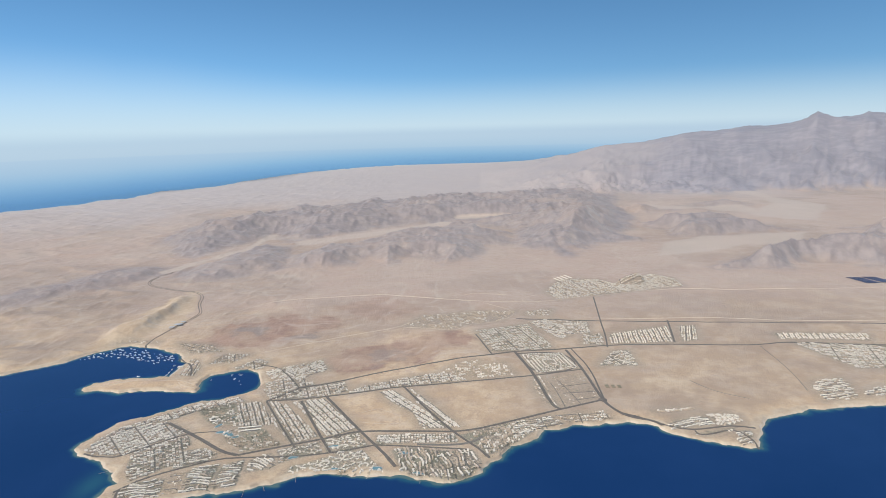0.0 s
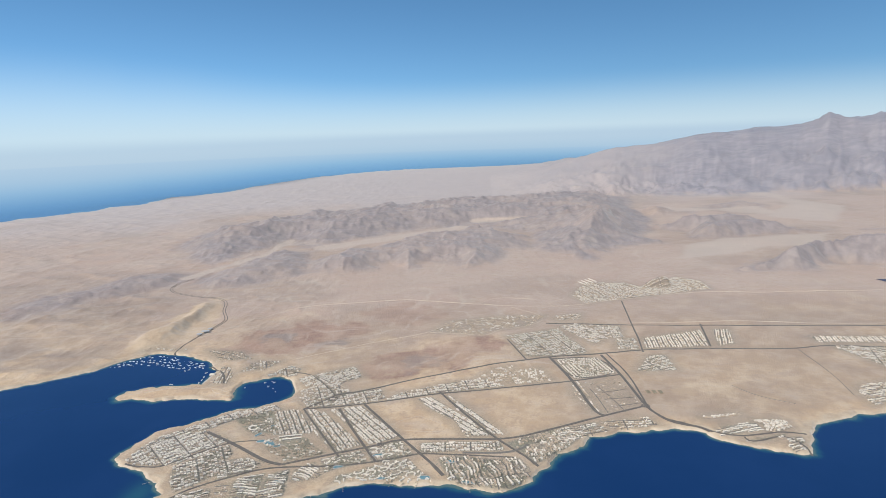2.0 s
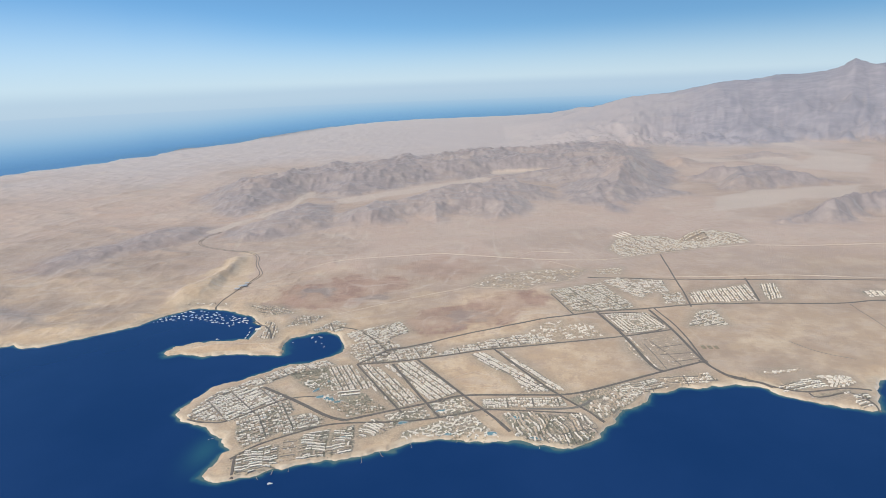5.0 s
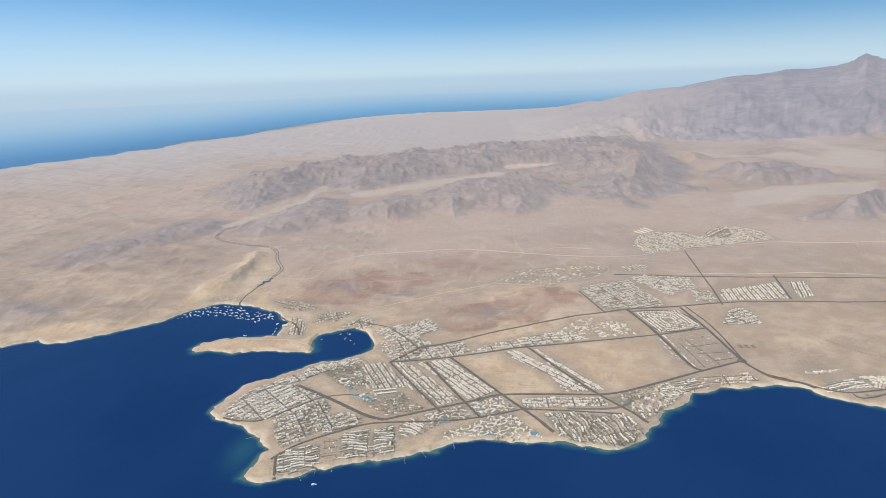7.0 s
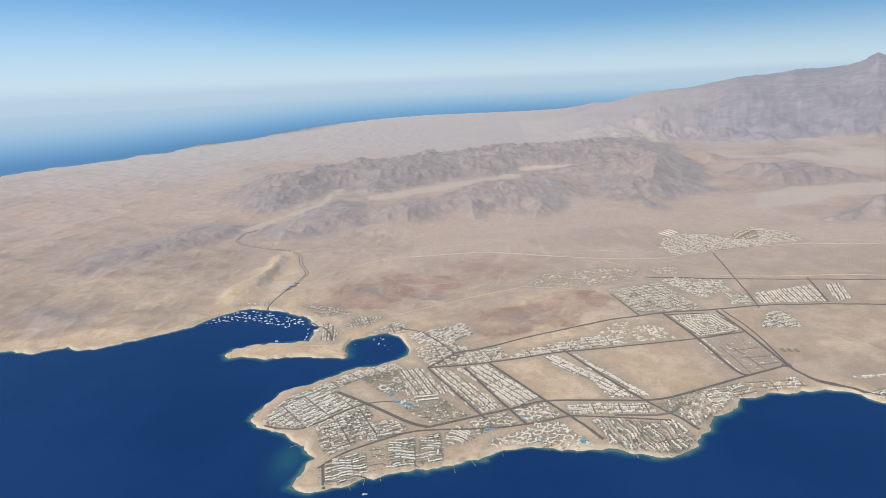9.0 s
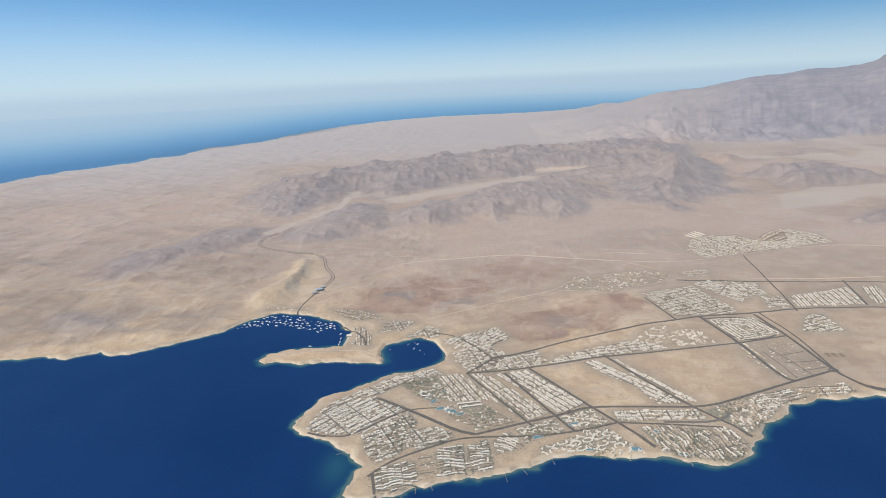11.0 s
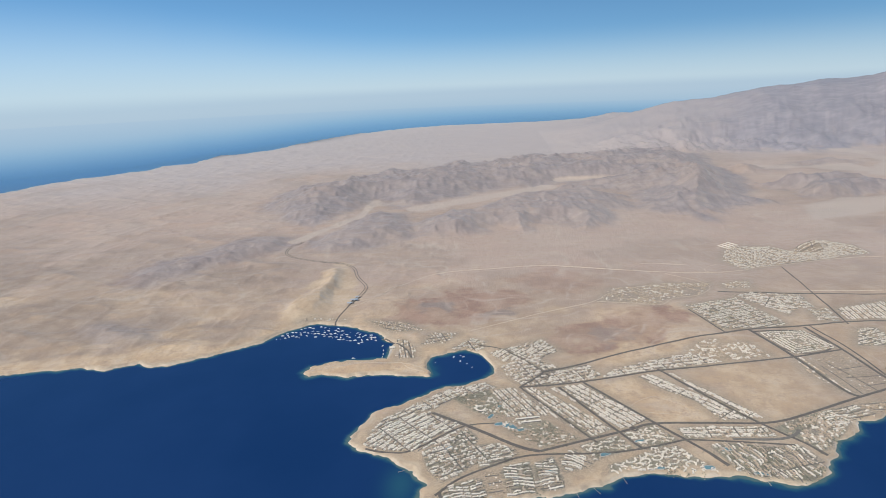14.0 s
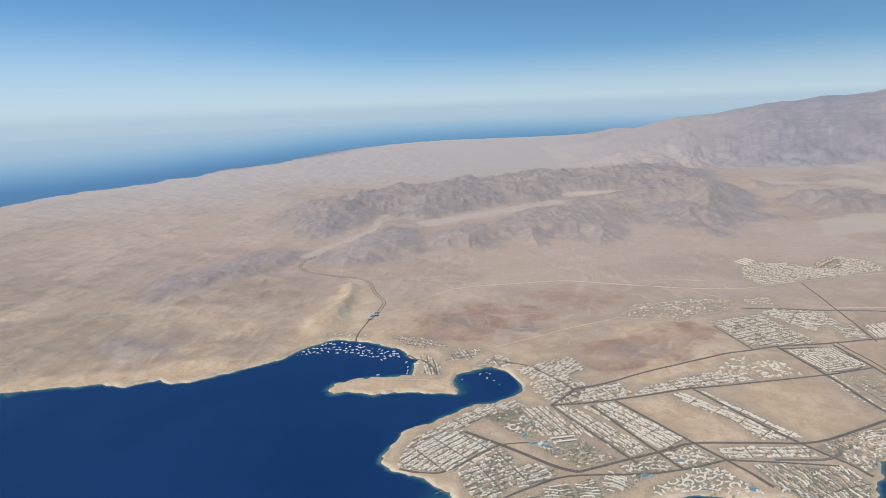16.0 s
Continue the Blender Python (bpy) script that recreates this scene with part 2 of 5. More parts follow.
def shore(x, y):
    """Metres inland from the shoreline; below 0 at sea."""
    far = smooth(np.hypot(x, y), 700, 1500)
    wx = (fbm(x, y, 9, 3, 40) - 0.5) * 5 + far * (fbm(x, y, 90, 3, 44) - 0.5) * 50
    wy = (fbm(x, y, 9, 3, 50) - 0.5) * 5 + far * (fbm(x, y, 90, 3, 54) - 0.5) * 50
    d, inside = edge_distance(x + wx, y + wy, COAST)
    return np.where(inside, d, -d)


# bare rock masses: outline, height, run of the slope, how rocky
ROCKS = [
    ([(-428, 819), (-442, 915), (-425, 986), (-375, 1012), (-336, 1107), (-233, 1137), (-177, 1281), (-115, 1202), (-56, 1299), (10, 1359), (75, 1273), (141, 1313), (206, 1333), (292, 1333), (342, 1265), (313, 1133),
      (305, 1021), (273, 900), (241, 822), (253, 779), (207, 757), (168, 745), (138, 685), (97, 715), (71, 747), (86, 858), (61, 902), (7, 955), (-84, 935), (-160, 875), (-196, 825), (-235, 819),
      (-277, 868), (-295, 805), (-328, 708)], 26, 90, 1.0),
    ([(-208, 699), (-186, 749), (-145, 773), (-123, 799), (-85, 838), (-43, 878), (4, 926), (56, 870), (85, 847), (73, 754), (42, 743), (17, 677), (-14, 654), (-26, 700), (-60, 693), (-80, 656),
      (-106, 693), (-124, 656), (-155, 639), (-189, 658)], 15, 42, 0.85),
    ([(100, 740), (140, 700), (200, 760), (255, 850), (270, 960), (220, 1040), (150, 1000), (110, 880)], 34, 80, 1.0),
    ([(-315, 639), (-292, 681), (-283, 753), (-258, 778), (-226, 766), (-204, 699), (-207, 652), (-229, 634), (-253, 607), (-279, 594), (-312, 604)], 9, 32, 0.85),
    ([(-463, 508), (-455, 541), (-446, 572), (-424, 596), (-402, 639), (-374, 667), (-340, 663), (-320, 622), (-342, 588), (-367, 565), (-394, 541), (-415, 520), (-428, 499)], 5, 26, 0.8),
    ([(273, 931), (312, 905), (376, 919), (419, 905), (443, 876), (459, 839), (483, 832), (503, 826), (487, 802), (417, 805), (378, 800), (334, 787), (302, 795), (311, 846), (293, 877)], 22, 34, 1.0),
    ([(282, 612), (337, 658), (368, 694), (414, 693), (472, 722), (528, 755), (581, 739), (497, 610), (446, 604), (424, 624), (389, 627), (341, 605), (319, 619)], 32, 46, 1.1),
    ([(549, 829), (590, 845), (642, 876), (733, 874), (675, 800), (599, 813)], 24, 34, 1.0),
    ([(438, 1119), (520, 1143), (569, 1101), (536, 1078), (461, 1066)], 10, 26, 0.8),
    ([(295, 1093), (389, 1083), (495, 1136), (395, 1029), (306, 993)], 15, 40, 0.5),
    ([(153, 555), (171, 568), (185, 570), (188, 559), (183, 552)], 10, 9, 0.6),
    ([(-282, 419), (-284, 456), (-272, 490), (-271, 535), (-259, 552), (-249, 543), (-244, 517), (-243, 488), (-243, 463), (-243, 434), (-246, 416), (-258, 412)], 9.5, 17, 0.0),
    ([(-420, 412), (-400, 421), (-368, 409), (-352, 389), (-364, 367), (-381, 360)], 4, 22, 0.55),
]
# pale sand in dry valleys: from x, y to x, y, half width
WADIS = [(-205, 800, -20, 935, 16), (10, 985, 98, 985, 11), (-281, 757, -274, 860, 6), (-330, 640, -281, 757, 7)]
# wide sand flats between the ranges
FLATS = [
    [(268, 753), (331, 781), (418, 807), (497, 814), (436, 728), (370, 727), (281, 685), (236, 671)],
    [(493, 971), (591, 1103), (614, 1213), (605, 1301), (660, 1295), (643, 1140), (673, 1066), (556, 900), (520, 918)],
    [(363, 1163), (389, 1099), (439, 1079), (531, 1087), (523, 977), (489, 1010), (443, 1048), (363, 1039)],
]
PASS = [(-321, 637), (-323, 629), (-329, 617), (-328, 595), (-319, 582), (-307, 573), (-280, 560), (-262, 556), (-251, 547), (-244, 535), (-239, 514), (-226, 490), (-226, 480), (-228, 466), (-232, 452),
        (-234, 437), (-237, 419), (-236, 412)]
RANGE_X = (-500, 100, 267, 372, 477, 580, 663, 785, 886, 987, 1087, 1187, 1286, 1343, 1381, 1417, 1500, 1570, 1650, 1800, 3000, 6000)
RANGE_Z = (0, 4, 26, 46, 62, 82, 87, 100, 113, 122, 132, 135, 142, 154, 168, 160, 160, 168, 158, 160, 150, 150)


def depth_in(x, y, poly, reach):
    """Metres inside an outline, below 0 outside it; places farther off than reach give -reach."""
    p = np.array(poly, float)
    low, high = p.min(0) - reach, p.max(0) + reach
    near = (x > low[0]) & (x < high[0]) & (y > low[1]) & (y < high[1])
    out = np.full(x.shape, -float(reach))
    if near.any():
        d, inside = edge_distance(x[near], y[near], p)
        out[near] = np.where(inside, d, -np.minimum(d, reach))
    return out


def land(x, y, d):
    """Height of the ground and how rocky it is."""
    calm = smooth(edge_distance(x, y, np.array(PASS, float), False)[0], 3, 26)
    z = (1.3 + 1.2 * smooth(d, 3, 14)) * smooth(d + 3.0 * (fbm(x, y, 5, 3, 141) - 0.5), 0.0, 2.4) + 1.6 * smooth(d, 20, 200) + 2.2 * (fbm(x, y, 60, 4, 3) - 0.5) * smooth(d, 15, 120) * calm
    z = z + 2.6 * (fbm(x, y, 320, 5, 9) - 0.45) * smooth(y, 480, 900) + 2.8 * (ridged(x * 0.75 - y * 0.4, x * 0.5 + y * 1.1, 60, 5, 12) - 0.3) * smooth(-x, 250, 330) * smooth(d, 4, 50) * calm
    z = z + 1.7 * (ridged(x, y, 26, 5, 161, 0.6) - 0.35) * smooth(-x, 140, 190) * smooth(y, 325, 345) * smooth(d, 1.5, 9) * calm
    crest, rock = 0.68 * ridged(x, y, 60, 5, 21) + 0.32 * ridged(x, y, 19, 4, 27), np.zeros(x.shape)
    rag = 0.7 * (fbm(x, y, 80, 5, 31) - 0.5) + 0.6 * (fbm(x, y, 26, 4, 36, 0.6) - 0.5)
    torn = 32 * (fbm(x, y, 34, 6, 221, 0.62) - 0.5)
    rise = np.zeros(x.shape)
    for poly, high, wide, rocky in ROCKS:
        s = depth_in(x, y, poly, 60) + rag * min(30, wide * 0.8)
        rise = np.maximum(rise, high * smooth(s, -0.08 * wide, wide) * (0.62 + 0.55 * crest))
        if rocky:
            rock = np.maximum(rock, rocky * smooth(s + torn, -16, 16))
    rise = rise * calm
    bearing = x / np.maximum(y, 50) * 2300
    top = np.interp(bearing, RANGE_X, RANGE_Z)
    foot = 1270 + 200 * rag
    k = smooth(y, foot, 1760) * (1 - 0.75 * smooth(y, 1820, 2250))
    zone = smooth(y, foot, foot + 140) * smooth(top, 10, 60)
    big = ridged(x, y * 0.7, 230, 7, 61, 0.52)
    rise = np.maximum(rise, top * k * (0.9 + 0.18 * big) + (1 - 0.8 * k) * zone * (30 * big + 7 * (ridged(x, y, 70, 5, 67) - 0.3)))
    # where the far range takes the painted haze colour
    hazed_range = smooth(y, foot - 10, foot + 60) * smooth(top + 60 * rag, 5, 60) * (0.45 + 0.55 * smooth(bearing + 300 * rag, 560, 900))
    sand, cut = np.zeros(x.shape), np.zeros(x.shape)
    for ax, ay, bx, by, wide in WADIS:
        dx, dy = bx - ax, by - ay
        k = np.clip(((x - ax) * dx + (y - ay) * dy) / (dx * dx + dy * dy), 0, 1)
        off = np.hypot(x - ax - k * dx, y - ay - k * dy) / wide
        sand = np.maximum(sand, smooth(1.15 - off + rag * 1.2, 0, 0.3))
        cut = np.maximum(cut, smooth(3.4 - off + rag * 1.2, 0, 3.2))
    for poly in FLATS:
        s = depth_in(x, y, poly, 60) + rag * 24
        sand, cut = np.maximum(sand, smooth(s, -4, 8)), np.maximum(cut, smooth(s, -40, 10))
    rise, rock = rise * (1 - 0.8 * cut), rock * (1 - sand) * (0.78 + 0.22 * smooth(fbm(x, y, 40, 5, 231, 0.6), 0.36, 0.56))
    hazed_range = hazed_range * (1 - sand)
    z = z - 0.3 * (1 - smooth(d, 0.0, 1.2))
    return np.where(d > -0.5, z + rise * smooth(d, 2, 45), np.maximum(-9, d * 0.35 - 0.2)), rock, sand, hazed_range


def height(x, y):
    x, y = np.atleast_1d(np.asarray(x, float)), np.atleast_1d(np.asarray(y, float))
    return land(x, y, shore(x, y))[0]


def spread(front_steps, near_steps, mid_steps, far_steps):
    """Plan of a sheet: rings round the shore's outlook, closer together where the land is near."""
    front = np.linspace(radians(33), radians(147), front_steps)
    back = np.linspace(radians(147), radians(393), 90)[1:-1]
    angles = np.concatenate((front, back))
    rings = np.concatenate(((30, 80, 140), np.geomspace(190, 480, near_steps), np.geomspace(482, 1500, mid_steps), np.geomspace(1512, 4950, far_steps)))
    r, a = np.meshgrid(rings, angles, indexing="ij")
    return -75 + r * np.cos(a), 10 + r * np.sin(a), len(rings), len(angles)


def sheet(name, x, y, z, nr, na, attrs, mat, smooth_shade=True):
    n = nr * na
    co = np.empty((n, 3), np.float32)
    co[:, 0], co[:, 1], co[:, 2] = x.ravel(), y.ravel(), z.ravel()
    i, j = np.meshgrid(np.arange(nr - 1), np.arange(na), indexing="ij")
    k = (j + 1) % na
    faces = np.stack((i * na + j, (i + 1) * na + j, (i + 1) * na + k, i * na + k), -1).reshape(-1, 4).astype(np.int32)
    me = bpy.data.meshes.new(name)
    me.vertices.add(n)
    me.vertices.foreach_set("co", co.ravel())
    rim = np.arange(na - 1, -1, -1, dtype=np.int32)
    me.loops.add(faces.size + na)
    me.loops.foreach_set("vertex_index", np.concatenate((faces.ravel(), rim[::-1])))
    me.polygons.add(len(faces) + 1)
    me.polygons.foreach_set("loop_start", np.arange(len(faces) + 1, dtype=np.int32) * 4)
    me.update(calc_edges=True)
    for key, values in attrs.items():
        me.attributes.new(key, "FLOAT", "POINT").data.foreach_set("value", np.ascontiguousarray(values, np.float32).ravel())
    me.polygons.foreach_set("use_smooth", np.full(len(me.polygons), smooth_shade))
    me.validate()
    me.materials.append(mat)
    return new(name, me)


# ---- parts and things ----
def part(name, bm, mat, parent=None, label=""):
    me = bpy.data.meshes.new(name)
    bm.to_mesh(me)
    bm.free()
    me.materials.append(mat)
    ob = new(name, me)
    ob.parent = parent
    return tagged(ob, label)


def box(bm, cx, cy, z0, sx, sy, sz, bevel=0.0, tilt=0.0):
    made = bmesh.ops.create_cube(bm, size=1.0)["verts"]
    m = Matrix.Translation((cx, cy, z0 + sz / 2)) @ Matrix.Rotation(tilt, 4, "X") @ Matrix.Diagonal((sx, sy, sz, 1))
    bmesh.ops.transform(bm, matrix=m, verts=made)
    if bevel:
        edges = {e for v in made for e in v.link_edges}
        bmesh.ops.bevel(bm, geom=list(edges), offset=bevel, segments=1, affect="EDGES")
    return bm


def boxes(rows, bevel=0.0):
    bm = bmesh.new()
    for r in rows:
        box(bm, *r, bevel=bevel)
    return bm


def within(poly, x, y):
    return edge_distance(np.asarray(x, float), np.asarray(y, float), np.array(poly, float))[1]


# ---- roads ----
ROADS = []


def road(points, width=1.1, mat=ASPHALT, label="grey asphalt road across sandy desert", twin=0.0):
    ROADS.append((points, width, mat, label, twin))


road(PASS[:15], 0.8, label="divided asphalt mountain road in sharp bends", twin=2.2)
road([(-232, 452), (-234, 437), (-237, 419), (-236, 411), (-231, 403), (-217, 401), (-201, 390), (-187, 379), (-180, 368), (-176, 356)], 1.2, label="asphalt road curving round the harbour")
road([(-231, 443), (-226, 447), (-212, 464), (-199, 491), (-178, 513), (-154, 523), (-124, 527), (-77, 534), (-52, 528), (-4, 512), (34, 504), (71, 501), (119, 515), (147, 523), (203, 537), (248, 529), (320, 526), (420, 530), (900, 560)],
     0.9, TRACK, "long pale dusty road along the foot of the hills")
road([(48, 455), (104, 448), (166, 443), (243, 435), (420, 428), (800, 440)], 1.8, label="straight asphalt highway over a desert plain")
road([(106, 455), (169, 450), (190, 452), (224, 447), (247, 441), (420, 434), (800, 447)], 1.2, TRACK, "pale gravel service road beside a highway")
road([(124, 512), (114, 445), (111, 418), (106, 392)], 1.3, label="wide asphalt avenue between housing estates")
road([(76, 388), (81, 356), (83, 313), (86, 302), (94, 294), (104, 291), (108, 286)], 2.0, label="wide asphalt avenue leading down to the shore")
road([(-98, 334), (-78, 341), (-53, 354), (-23, 366), (4, 377), (24, 383), (40, 387), (79, 390), (108, 397), (154, 397), (210, 392), (236, 397), (298, 388), (420, 386)], 1.7, label="asphalt ring road of the town")
road([(-113, 317), (-90, 319), (-61, 326), (-27, 334), (7, 340), (47, 347), (81, 356)], 1.5)
road([(-109, 259), (-88, 267), (-63, 276), (-54, 281), (-20, 280), (3, 279), (25, 288), (49, 299), (83, 313)], 1.8, label="asphalt main street above the beach hotels")
road([(-34, 334), (-16, 301), (-3, 279), (15, 256)], 1.6)
road([(-113, 317), (-98, 291), (-82, 265)], 1.3)
road([(-92, 316), (-77, 286), (-63, 260)], 1.6)
road([(-78, 321), (-54, 284), (-42, 267), (-30, 249)], 1.8)
road([(-159, 292), (-137, 277), (-118, 262), (-109, 259)], 2.3, label="dark asphalt road along a dry channel")
road([(-189, 264), (-181, 261), (-166, 260), (-153, 273), (-142, 281), (-128, 282)], 1.0)
road([(-155, 231), (-145, 241), (-129, 250), (-117, 256), (-103, 257), (-82, 257), (-63, 260), (-42, 267)], 1.3)
road([(-150, 219), (-153, 232)], 1.3)
road([(-42, 267), (-20, 265), (4, 262)], 1.3)
road([(40, 387), (49, 349), (53, 306), (58, 302)], 2.2)
road([(14, 420), (24, 383)], 1.2)
road([(-45, 443), (-16, 435), (-1, 428), (11, 445), (33, 447), (53, 472), (24, 502)], 0.7, TRACK, "gravel loop road round scattered houses")
road([(167, 446), (156, 400)], 1.6)
road([(212, 391), (210, 349), (204, 321)], 0.5, STREET, "faint worn track on bare desert")
road([(41, 383), (74, 385), (80, 356), (49, 349), (41, 383)], 1.4, label="asphalt street round a walled estate")
road([(80, 390), (86, 357), (84, 313)], 1.2, label="wide asphalt avenue beside a walled estate")
road([(-134, 372), (-120, 366), (-108, 350), (-98, 334)], 1.0)
road([(-98, 334), (-104, 326), (-113, 317)], 1.4, label="short asphalt link at the roundabout")
road([(62, 500), (58, 508), (64, 518), (75, 524)], 0.7, TRACK, "curved gravel track below the village")
road([(384, 566), (425, 562), (412, 536)], 0.8, TRACK, "gravel track round a solar field")
road([(384, 566), (396, 540), (412, 536)], 0.8, TRACK, "gravel track round a solar field")

road([(-4, 512), (9, 531), (25, 532), (49, 524)], 0.6, TRACK, "pale gravel bank round an empty yard")
road([(-230, 455), (-226, 470), (-224, 478)], 0.6, TRACK, "pale gravel lane beside the mountain road")
road([(-140, 394), (-109, 411), (-80, 428), (-45, 443), (-35, 458), (-10, 471), (18, 478)], 0.8, TRACK, "winding pale track through brown desert")

road([(-60, 295), (-59.5, 295.6), (-54, 301), (-45.6, 305), (-45, 305), (-44, 304.4), (-33, 297), (-32.6, 296), (-32, 288), (-33, 287.8), (-43, 288), (-52, 290)], 0.3, TRACK, "faint looped track on a sandy lot")
for ax, ay, bx, by in ((57, 336, 60, 305), (62, 340, 70, 306), (63, 331, 79, 335), (62, 322, 82, 324), (67, 313, 83, 317)):
    road([(ax, ay), ((ax + bx) / 2 + 0.6, (ay + by) / 2), (bx, by)], 0.55, STREET, "earth bank on a levelled building site")

road([(-21, 267), (0, 266), (9, 270), (12, 274)], 2.2, STREET, "wide grey yard beside the main street")
road([(-236, 342), (-220, 346), (-200, 350), (-182, 350), (-168, 344)], 0.5, TRACK, "pale track along the sandy spit")
road([(-182, 350), (-176, 342), (-166, 339)], 0.45, TRACK, "pale track along the sandy spit")
road([(142, 337), (150, 322), (166, 312)], 0.5, STREET, "faint worn track on bare desert")

road([(89, 299), (103, 291), (112, 283), (122, 279), (144, 282), (154, 281)], 1.1, label="asphalt road along the eastern headland")
road([(122, 279), (123, 274), (142, 279), (147, 271), (147, 263)], 0.9, label="asphalt road along the eastern headland")
for cx, cy, r in ((-98, 329, 2.6), (-63, 276, 1.8), (83, 313, 2.2)):
    road([(cx + r * math.cos(k * math.tau / 12), cy + r * math.sin(k * math.tau / 12)) for k in range(13)], 0.9, label="small asphalt roundabout of the town")

# ---- quarters of the town ----
QUARTERS = []


def quarter(kind, poly, along, across, long, deep, green=0.5, turn=0, cream=0.1, keep=0.92, name=""):
    """An outline filled with rows of buildings; along and across: their spacing; long and deep: their plan."""
    QUARTERS.append((kind, poly, along * 0.62, across * (0.56 if keep > 0.8 else 0.72), long * 0.6, deep * 0.55, green, turn, cream + 0.15, keep, name))


def villas(poly, turn, green=0.4, cream=0.2, keep=0.96):
    QUARTERS.append(("villa", poly, 1.5, 1.28, 1.22, 0.95, green, turn, cream, keep, ""))


def hotels(poly, turn, green=0.5, cream=0.15, keep=0.92, across=1.55, long=2.7):
    QUARTERS.append(("hotel", poly, long * 1.08, across, long, 0.78, green, turn, cream, keep, ""))


def courts(poly, turn, green=0.8, cream=0.15):
    QUARTERS.append(("hotel", poly, 3.2, 2.0, 1.6, 0.62, green, turn, cream, 0.92, "court"))


villas([(-191, 267), (-188, 273), (-182, 282), (-170, 291), (-159, 293), (-142, 281), (-153, 267), (-164, 260), (-179, 262), (-188, 264)], 43, 0.12, 0.12, 0.98)
villas([(-189, 274), (-184, 287), (-172, 298), (-159, 311), (-151, 318), (-132, 324), (-126, 317), (-137, 311), (-149, 306), (-159, 296), (-172, 291), (-182, 282)], 40, 0.5, 0.35, 0.92)
villas([(-162, 259), (-151, 268), (-142, 278), (-137, 269), (-139, 263), (-128, 265), (-120, 260), (-127, 253), (-139, 250), (-146, 243), (-152, 239), (-158, 247)], 28, 0.9, 0.4, 0.85)
villas([(-137, 251), (-124, 255), (-119, 258), (-123, 252), (-135, 247)], 16, 0.5, 0.1)
hotels([(-153, 231), (-150, 236), (-138, 240), (-135, 239), (-133, 225), (-141, 221), (-150, 221)], 13, 0.6, 0.1)
quarter("villa", [(-135, 244), (-128, 246), (-126, 230), (-133, 228)], 2.5, 3.4, 0.9, 0.8, 0.0, 13, 0.85, 0.81)
hotels([(-127, 244), (-125, 248), (-115, 251), (-113, 232), (-124, 231)], 3, 0.9, 0.15, across=1.75)
hotels([(-113, 249), (-104, 255), (-102, 241), (-102, 235), (-112, 232)], 6, 0.9, 0.1, across=1.75)
hotels([(-101, 254), (-93, 260), (-87, 252), (-88, 249), (-98, 245), (-101, 245)], -28, 0.6)
villas([(-149, 306), (-131, 314), (-117, 289), (-128, 286), (-139, 294)], 23, 1.5, 0.4, 0.3)
villas([(-130, 314), (-116, 316), (-100, 289), (-116, 287), (-119, 288)], -65, 0.5, 0.4)
villas([(-126, 283), (-104, 285), (-98, 276), (-89, 268), (-108, 262), (-119, 271)], 10, 1.3, 0.75, 0.5)
villas([(-113, 317), (-100, 312), (-73, 276), (-85, 269), (-102, 292)], -59, 0.5, 0.3)
villas([(-97, 315), (-78, 319), (-54, 283), (-68, 276)], -54, 0.4, 0.2)
courts([(-90, 263), (-72, 270), (-68, 260), (-82, 255), (-86, 252)], 23)
courts([(-69, 272), (-53, 279), (-46, 266), (-59, 259), (-65, 261)], 24)
courts([(-81, 243), (-80, 249), (-64, 256), (-48, 262), (-43, 254), (-32, 242), (-35, 240), (-52, 243), (-65, 246)], 22, 1.0)
villas([(-42, 276), (-26, 277), (-2, 276), (-1, 269), (-23, 269), (-41, 268)], 1, 0.9)
hotels([(-32, 261), (-26, 264), (-4, 260), (6, 261), (12, 250), (2, 240), (-4, 238), (-17, 241), (-27, 246)], -72, 1.6, 0.6, 0.82, 1.6)
villas([(2, 275), (10, 280), (27, 287), (43, 286), (37, 279), (25, 266), (14, 259), (10, 265)], -78, 1.6, 0.7, 0.7)
hotels([(29, 288), (50, 295), (57, 288), (42, 282), (27, 272)], 17, 0.6, 0.2)
quarter("hotel", [(52, 296), (80, 299), (84, 293), (60, 288)], 2.9, 3.2, 1.9, 1.9, 0.2, 4, 0.4)
villas([(-47, 326), (-39, 327), (-4, 283), (-19, 283), (-25, 300), (-37, 311)], -50, 0.6, 0.08)
villas([(-30, 330), (-20, 318), (1, 284), (-5, 285), (-23, 310)], -57, 0.3, 0.1)
villas([(-66, 326), (-60, 334), (-31, 346), (-9, 353), (6, 342), (-13, 338), (-34, 332), (-57, 327)], 13, 0.3, 0.25, 0.88)
villas([(-122, 344), (-100, 351), (-89, 338), (-72, 342), (-67, 329), (-77, 322), (-99, 317), (-112, 320), (-119, 331)], 20, 0.3, 0.35, 0.82)
villas([(-128, 361), (-115, 367), (-94, 377), (-86, 361), (-96, 353), (-100, 345), (-120, 350)], 45, 0.3, 0.3, 0.88)
villas([(-152, 370), (-138, 381), (-130, 376), (-131, 368), (-144, 364)], 22, 0.3, 0.3, 0.85)
villas([(-14, 349), (1, 367), (13, 373), (14, 364), (30, 368), (36, 347), (12, 345), (0, 349)], -3, 0.15, 0.5, 0.4)
hotels([(111, 287), (134, 292), (133, 283), (111, 281)], 11, 0.4)
villas([(137, 291), (147, 295), (148, 286), (141, 282), (135, 283)], -40, 0.3)
hotels([(142, 276), (151, 279), (146, 266), (138, 263)], 15, 0.5)
villas([(102, 289), (109, 284), (109, 281), (101, 286)], -35, 0.2)
villas([(109, 278), (119, 275), (118, 273), (108, 275)], -14, 0.2)
